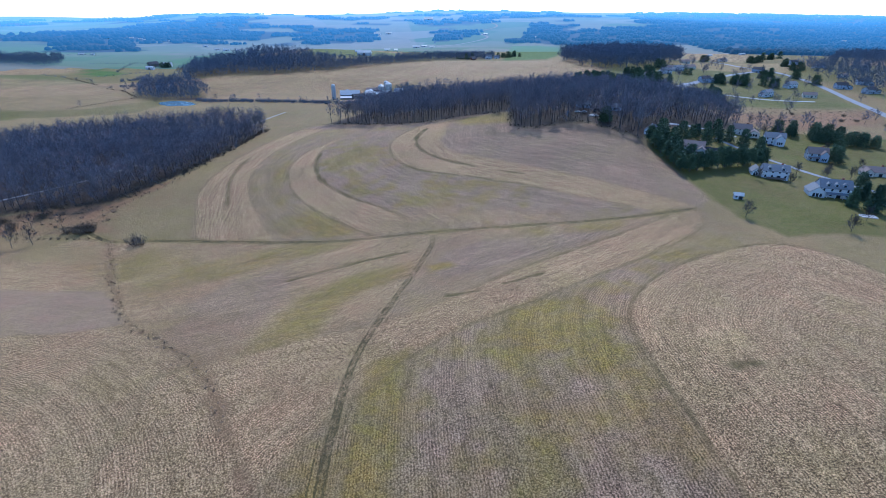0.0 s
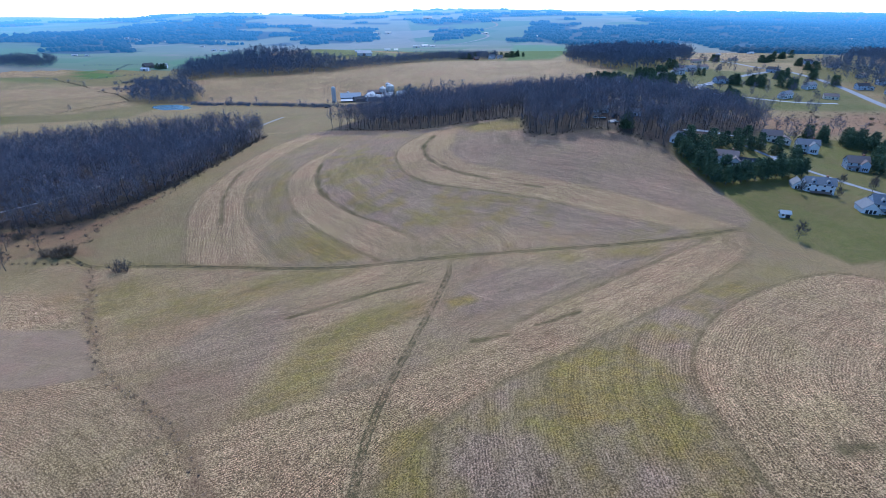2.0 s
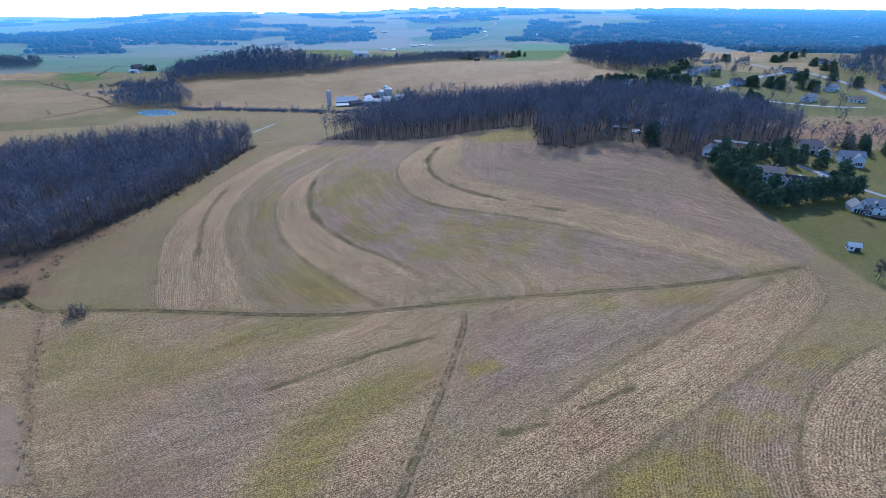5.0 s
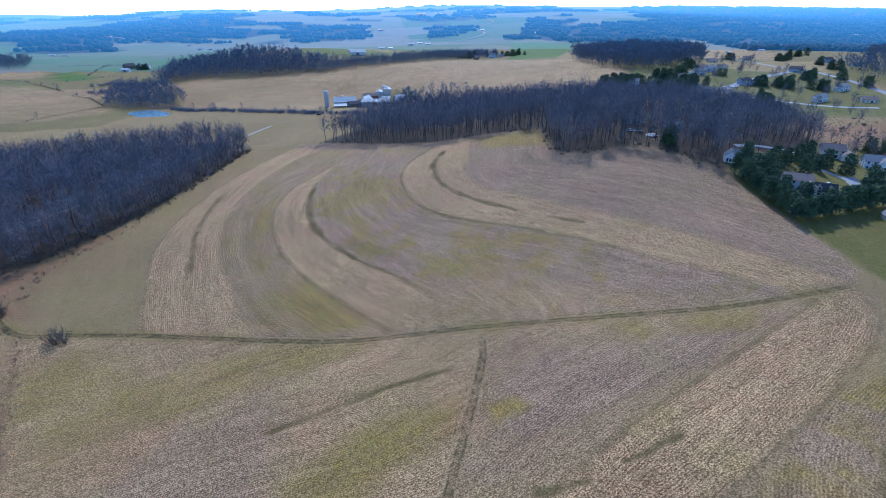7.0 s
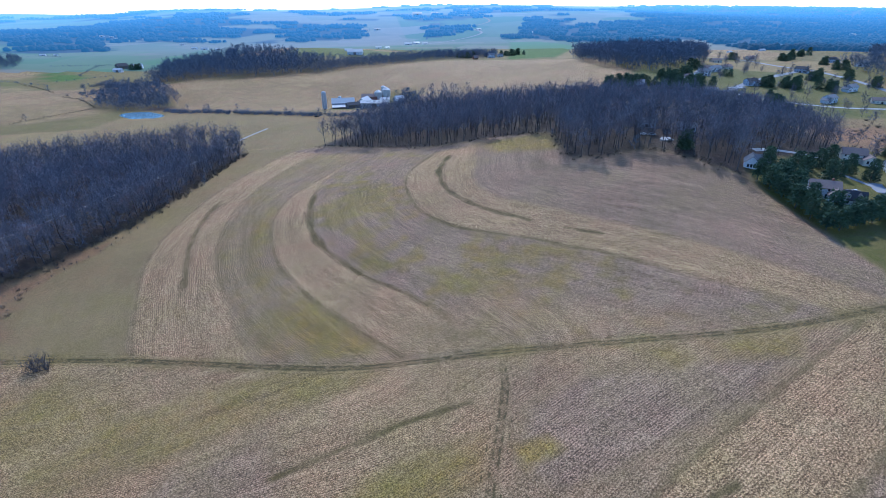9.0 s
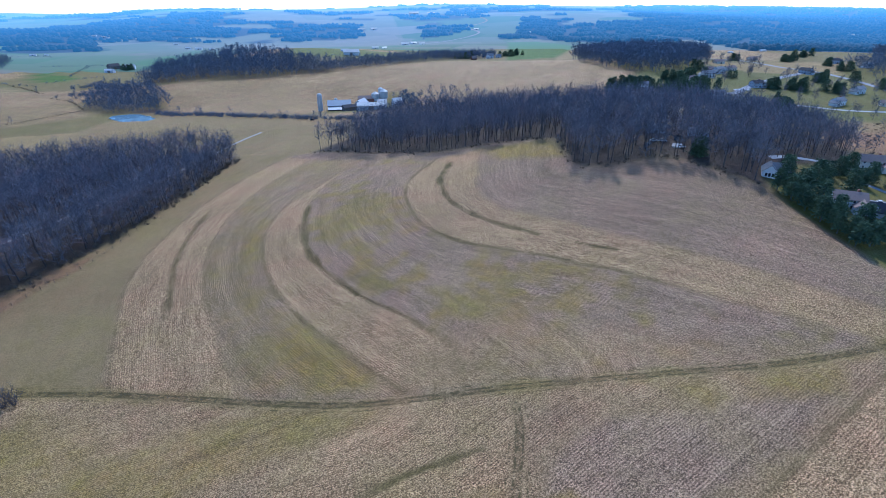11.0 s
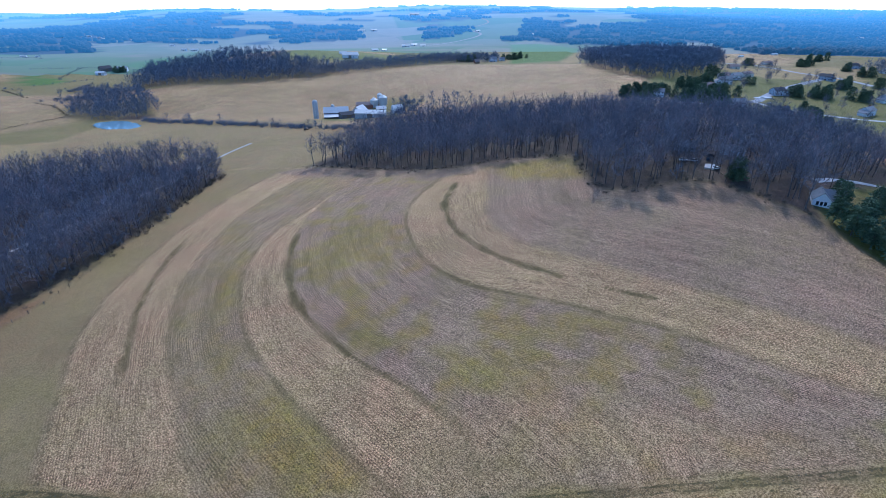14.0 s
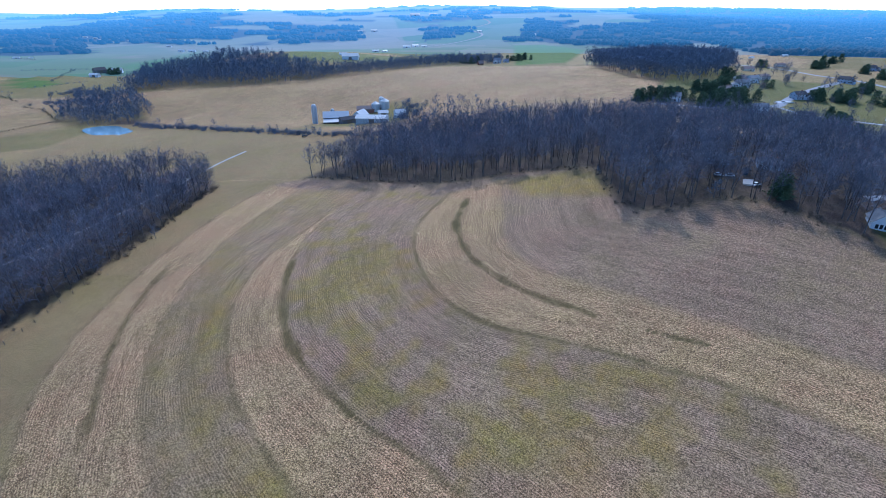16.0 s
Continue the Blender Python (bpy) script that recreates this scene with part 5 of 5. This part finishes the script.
FARM = [
    (silo("silo", "tall grey concrete stave silo with domed cap", 2.4, 14.5, CONCRETE, TIN, 9), -126, 590, 0),
    (barn("barn", "old bank barn with pale metal roof and lean-to", 22, 12, 6, 4, BARN_WALL, TIN, lean=7), -109, 600, 8),
    (barn("barn", "white gabled dairy barn with metal roof", 14, 9, 5, 4, WHITE, TIN), -88, 607, 70),
    (barn("barn", "long low shed with grey metal roof", 26, 10, 4.6, 2.0, CONCRETE, TIN), -73, 566, -6),
    (barn("barn", "small red-brown farm outbuilding with shingle roof", 18, 9, 4, 2.4, BRICK, ROOF_BROWN), -86, 640, 5),
    (barn("barn", "small white shed with metal roof", 9, 6, 3, 1.8, WHITE, TIN), -68, 614, 10),
    (barn("barn", "dark open machine shed between the barns", 14, 8, 4, 2, BARN_WALL, ROOF_DARK), -97, 588, 30),
    (silo("silo", "galvanised grain bin with cone roof", 4.0, 7, TIN, TIN, 0, False, "grain bins"), -77, 640, 0),
    (silo("silo", "galvanised grain bin with cone roof", 4.2, 7.5, TIN, TIN, 0, False, "grain bins"), -68, 642, 0),
    (silo("silo", "small galvanised grain bin with cone roof", 2.6, 9, TIN, TIN, 0, False, "grain bins"), -72, 650, 0),
    (house("farmhouse", "white farmhouse with blue-grey metal roof", 12, 8, 5.5, 3.2, WHITE, TIN, (-5, -4, 5, 5, 3, 2), group="farm buildings"), -51, 586, 25),
    (silo("silo", "short concrete feed silo beside the barn", 1.8, 8, CONCRETE, TIN, 4), -116, 622, 0),
    (barn("barn", "far white barn on the green hill", 18, 9, 5, 3, WHITE, TIN, "far farms"), -553, 1050, 15),
    (barn("barn", "far grey barn beside dark trees", 18, 10, 5, 4, BARN_WALL, ROOF_DARK, "far farms"), -575, 1040, 60),
    (barn("barn", "far white shed at the field edge", 14, 8, 4, 2, WHITE, TIN, "far farms"), -560, 1000, 0),
    (house("farmhouse", "far white gabled house at the field crest", 14, 9, 6, 4, WHITE, ROOF_GREY, (-6, -4, 7, 7, 5, 3.5), group="far farms"), 82, 946, 10),
    (house("farmhouse", "far white cottage at the field crest", 12, 8, 4, 3, WHITE, ROOF_GREY, group="far farms"), 98, 962, -10),
    (barn("barn", "small red shed at the field crest", 7, 6, 3, 3, BRICK, ROOF_BROWN, "far farms"), 52, 905, 20),
]
for ob, x, y, turn in FARM:
    stand(ob, x, y, turn, 0.75 if ob.name.startswith("farmhouse") else 1.0)
far_barn = stand(barn("barn", "white barn roof far off in the valley", 24, 12, 5, 3.5, WHITE, TIN, "buildings in the distance"), -142, 953, 5)
for k, (x, y, turn, s) in enumerate([(-137, 985, 20, 0.7), (-160, 1003, 0, 0.9), (-127, 1209, 10, 1.0), (-110, 1225, 30, 0.8), (-72, 1430, 0, 1.4), (-53, 1500, 15, 1.2), (-30, 1440, 5, 1.0), (-794, 1160, 20, 0.8), (-775, 1170, -10, 0.6), (-569, 1395, 5, 1.2), (-540, 1400, 20, 0.9), (-600, 1410, -10, 1.0), (-510, 1420, 0, 0.9), (-246, 2010, 0, 1.8), (-205, 2030, 10, 1.6), (-71, 2640, 0, 3.2), (10, 2640, 0, 2.6), (-1049, 1599, 0, 0.9), (-1030, 1640, 20, 0.8), (-1000, 1600, 40, 0.8), (-960, 1650, 10, 0.9), (-920, 1627, 0, 0.9), (-890, 1600, 30, 0.8), (-860, 1640, -20, 0.9), (-820, 1607, 5, 0.8), (-1062, 1800, 0, 1.0), (-980, 1720, 0, 0.9), (-680, 1525, 0, 0.9), (655, 1500, 0, 1.2), (1124, 1500, 0, 1.2), (560, 990, 10, 0.8), (600, 1060, 0, 0.8), (480, 950, 30, 0.7), (300, 1700, 0, 1.2), (150, 1900, 20, 1.2)]):
    m4 = Matrix.Translation((x, y, ground_z(x, y) - 0.5)) @ Matrix.Rotation(radians(turn), 4, "Z") @ Matrix.Scale(s * 0.55, 4)
    copy_thing(far_barn, Matrix()).matrix_basis = m4


# ---- roads, lane, pond ----
def ribbon(name, line, wide, mat, label, lift=0.1):
    pts = along(line, 6)
    V, F = [], []
    for k, (x, y) in enumerate(pts):
        ax, ay = pts[max(k - 1, 0)]
        bx, by = pts[min(k + 1, len(pts) - 1)]
        n = math.hypot(bx - ax, by - ay) + 1e-9
        sx, sy = -(by - ay) / n, (bx - ax) / n
        for j in range(5):
            o = (j - 2) / 4 * wide
            edge = 0.3 if j in (0, 4) else 0.0
            V.append((x + sx * o, y + sy * o, ground_z(x + sx * o, y + sy * o) + lift - edge))
    for k in range(len(pts) - 1):
        for j in range(4):
            a = k * 5 + j
            F.append((a, a + 1, a + 6, a + 5))
    me = mesh_np(name, V, F)
    me.materials.append(mat)
    return tagged(new(name, me), label, "road", kind="structure")


ribbon("road_lane", LANE[:9], 2.5, GRAVEL, "pale gravel farm lane through the wood")
ribbon("road_street", [(166, 300), (176, 275), (184, 258), (190, 242), (198, 224), (208, 206), (226, 180), (260, 150)], 6.0, ASPHALT, "grey asphalt residential street")
ribbon("road_main", [(330, 330), (368, 419), (388, 488), (405, 554), (415, 619), (415, 667), (400, 705), (402, 790), (385, 822), (340, 850)], 7.5, ASPHALT, "grey asphalt country road", 0.25)
ribbon("road_cul", [(222, 536), (246, 534), (270, 556), (292, 576), (328, 605), (370, 637), (412, 668)], 7.0, ASPHALT, "grey asphalt suburban street", 0.25)
ribbon("road_drive", [(246, 534), (255, 515), (290, 495), (318, 484), (350, 478)], 4.0, CONCRETE, "pale concrete driveway", 0.25)
ribbon("road_side", [(222, 536), (205, 520), (180, 522), (150, 535)], 4.5, CONCRETE, "pale concrete driveway", 0.25)
ribbon("road_far", [(-30, 1440), (60, 1600), (150, 1800), (130, 2000), (220, 2200), (200, 2500)], 8, ASPHALT, "grey road winding far off in the valley", 1.0)


def slab(name, x, y, turn, w, d, mat, label):
    bm = bmesh.new()
    box(bm, -w / 2, -d / 2, -0.5, w / 2, d / 2, 0.12)
    me = bpy.data.meshes.new(name)
    bm.to_mesh(me)
    bm.free()
    me.materials.append(mat)
    ob = tagged(new(name, me), label, "paving", kind="structure")
    stand(ob, x, y, turn)


slab("pavement", 153, 271, -25, 9, 6, ASPHALT, "grey driveway beside the house")
slab("pavement", 172, 281, -28, 9, 14, ASPHALT, "grey driveway among the pines")
slab("pavement", 169.5, 183, -15, 6, 4, GRAVEL, "pale sandy square on the lawn")
slab("pavement", 262, 552, 10, 16, 12, CONCRETE, "pale concrete driveway")
slab("pavement", 304, 572, 20, 12, 5, CONCRETE, "pale concrete patio")
ribbon("road_wood", WOOD_DRIVE, 4.5, GRAVEL, "pale gravel drive among the trees", 0.15)
slab("pavement", 98, 327, 60, 11, 4, GRAVEL, "pale gravel yard in the wood")

pv = [(x, y, POND_LEVEL) for x, y in along(POND + POND[:1], 6)[:-1]]
me = bpy.data.meshes.new("water")
me.from_pydata(pv, [], [list(range(len(pv)))])
me.materials.append(WATER)
tagged(new("water", me), "small bright blue farm pond", "pond", kind="structure")


# ---- vehicles ----
def car(label, colour):
    root = tagged(new("car"), label, "car", "parked vehicles")
    paint = painted("car_paint", colour, 0.04, 0.25)
    bm = prism(bmesh.new(), [(-2.2, -0.9, 0.35), (2.2, -0.9, 0.35), (2.25, -0.9, 0.75), (1.2, -0.9, 0.95), (-2.0, -0.9, 1.0), (-2.25, -0.9, 0.8)], (0, 1.8, 0))
    part("body", bm, paint, root)
    bm = prism(bmesh.new(), [(-1.8, -0.8, 0.97), (1.1, -0.8, 0.94), (0.5, -0.8, 1.5), (-1.3, -0.8, 1.52)], (0, 1.6, 0))
    part("cabin", bm, GLASS, root, "dark glazed cabin")
    bm = bmesh.new()
    part("roof", box(bm, -1.3, -0.78, 1.5, 0.5, 0.78, 1.56), paint, root)
    for x in (-1.4, 1.4):
        for y in (-0.85, 0.85):
            bm = bmesh.new()
            bmesh.ops.create_cone(bm, cap_ends=True, segments=14, radius1=0.34, radius2=0.34, depth=0.24, matrix=Matrix.Translation((x, y, 0.34)) @ Matrix.Rotation(math.pi / 2, 4, "X"))
            part("wheel", bm, RUBBER, root)
    return root


for label, colour, x, y, turn in (("white car parked on a driveway", (0.75, 0.75, 0.75), 155, 271, 60), ("dark car parked by the white house", (0.03, 0.035, 0.05), 201, 300, -20), ("white car parked in front of a house", (0.75, 0.75, 0.75), 262, 548, 10), ("silver car parked on the street", (0.5, 0.5, 0.52), 256, 528, -40), ("white car parked in the wood yard", (0.75, 0.75, 0.75), 98, 322, 20), ("white van parked under bare trees", (0.7, 0.72, 0.75), 89, 333, -10), ("silver car parked under bare trees", (0.5, 0.52, 0.55), 93, 331.5, -20), ("dark pickup parked by a house in the wood", (0.06, 0.07, 0.09), 100, 333, 60), ("dark farm vehicle standing on the lane", (0.03, 0.03, 0.03), -117, 508, 20), ("dark car parked in the wood yard", (0.05, 0.05, 0.06), 103, 337, 10)):
    stand(car(label, colour), x, y, turn, 0.8, -0.12)


# ---- far woods ----
def clump_shape(seed, wide, tall):
    """A far clump of tree tops: many small overlapping crowns of uneven height."""
    r = np.random.RandomState(seed)
    V, F = [], []
    for k in range(8):
        c = np.array([r.uniform(-1, 1) * wide * 0.5, r.uniform(-1, 1) * wide * 0.5, 0.0])
        s, h, k0 = wide * r.uniform(0.14, 0.2), tall * r.uniform(0.65, 1.0), len(V)
        for low, out in ((h * 0.05, 1.0), (h * 0.62, 0.8)):
            for q in range(5):
                a = 6.283 * q / 5 + r.rand() * 0.4
                V.append(c + (math.cos(a) * s * out, math.sin(a) * s * out, low + r.uniform(0, 0.12) * h))
        V.append(c + (r.normal() * s * 0.3, r.normal() * s * 0.3, h))
        for q in range(5):
            p = (q + 1) % 5
            F.extend([(k0 + q, k0 + p, k0 + 5 + p), (k0 + q, k0 + 5 + p, k0 + 5 + q), (k0 + 5 + q, k0 + 5 + p, k0 + 10)])
    return np.array(V), np.array(F)


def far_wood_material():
    m, nodes, links, b = material("hazed_woods", 1.0)
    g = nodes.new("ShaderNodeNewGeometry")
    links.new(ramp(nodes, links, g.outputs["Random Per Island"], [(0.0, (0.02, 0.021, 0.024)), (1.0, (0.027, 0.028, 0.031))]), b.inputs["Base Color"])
    # haze is emitted by the crowns, over a near-black base colour
    haze_glow(nodes, links, b)
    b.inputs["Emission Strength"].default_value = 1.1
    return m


r9 = np.random.RandomState(91)
fx, fy = r9.uniform(-3600, 3800, 12000), r9.uniform(700, 3850, 12000)
fd = np.hypot(fx, fy)
keep = (fd > 1180) & (fd < 3850) & (far_wood_amount(fx, fy) > 0.5) & (np.abs(fx) < fy * 1.05 + 200) & (r9.rand(12000) < np.clip(1700 / fd, 0.25, 1))
fx, fy = fx[keep], fy[keep]
fz = height(fx, fy)
clumps = [clump_shape(k, 44, 12) for k in range(4)]
V, F, n = [], [], 0
for x, y, z in zip(fx, fy, fz):
    v, f = clumps[r9.randint(4)]
    s = r9.uniform(0.75, 1.1)
    V.append(v * s + (x, y, z))
    F.append(f + n)
    n += len(v)
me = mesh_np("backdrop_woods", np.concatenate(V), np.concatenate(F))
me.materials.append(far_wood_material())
tagged(new("backdrop_woods", me), "wooded ridges in the far distance with painted blue haze", "woods", kind="stuff")

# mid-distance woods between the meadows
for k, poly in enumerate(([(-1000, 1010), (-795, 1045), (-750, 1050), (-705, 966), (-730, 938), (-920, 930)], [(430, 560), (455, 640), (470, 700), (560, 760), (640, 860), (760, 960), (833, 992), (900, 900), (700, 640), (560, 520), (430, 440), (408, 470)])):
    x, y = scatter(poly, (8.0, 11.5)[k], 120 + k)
    wood_mesh("distant_wood", FAR_SHAPES, x, y, 140 + k, "distant bare wood on the valley side", 0.6, 1.05, HAZE_TWIG)

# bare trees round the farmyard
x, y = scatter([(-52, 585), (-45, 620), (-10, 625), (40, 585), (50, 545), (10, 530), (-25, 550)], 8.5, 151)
wood_mesh("distant_wood", FAR_SHAPES, x, y, 152, "bare trees behind the farmyard", 0.3, 0.52, HAZE_TWIG)

# the whole plan at full size
for ob in [o for o in scene.objects if o.parent is None and o.type in ("MESH", "EMPTY")]:
    ob.matrix_basis = Matrix.Scale(FULL, 4) @ ob.matrix_basis
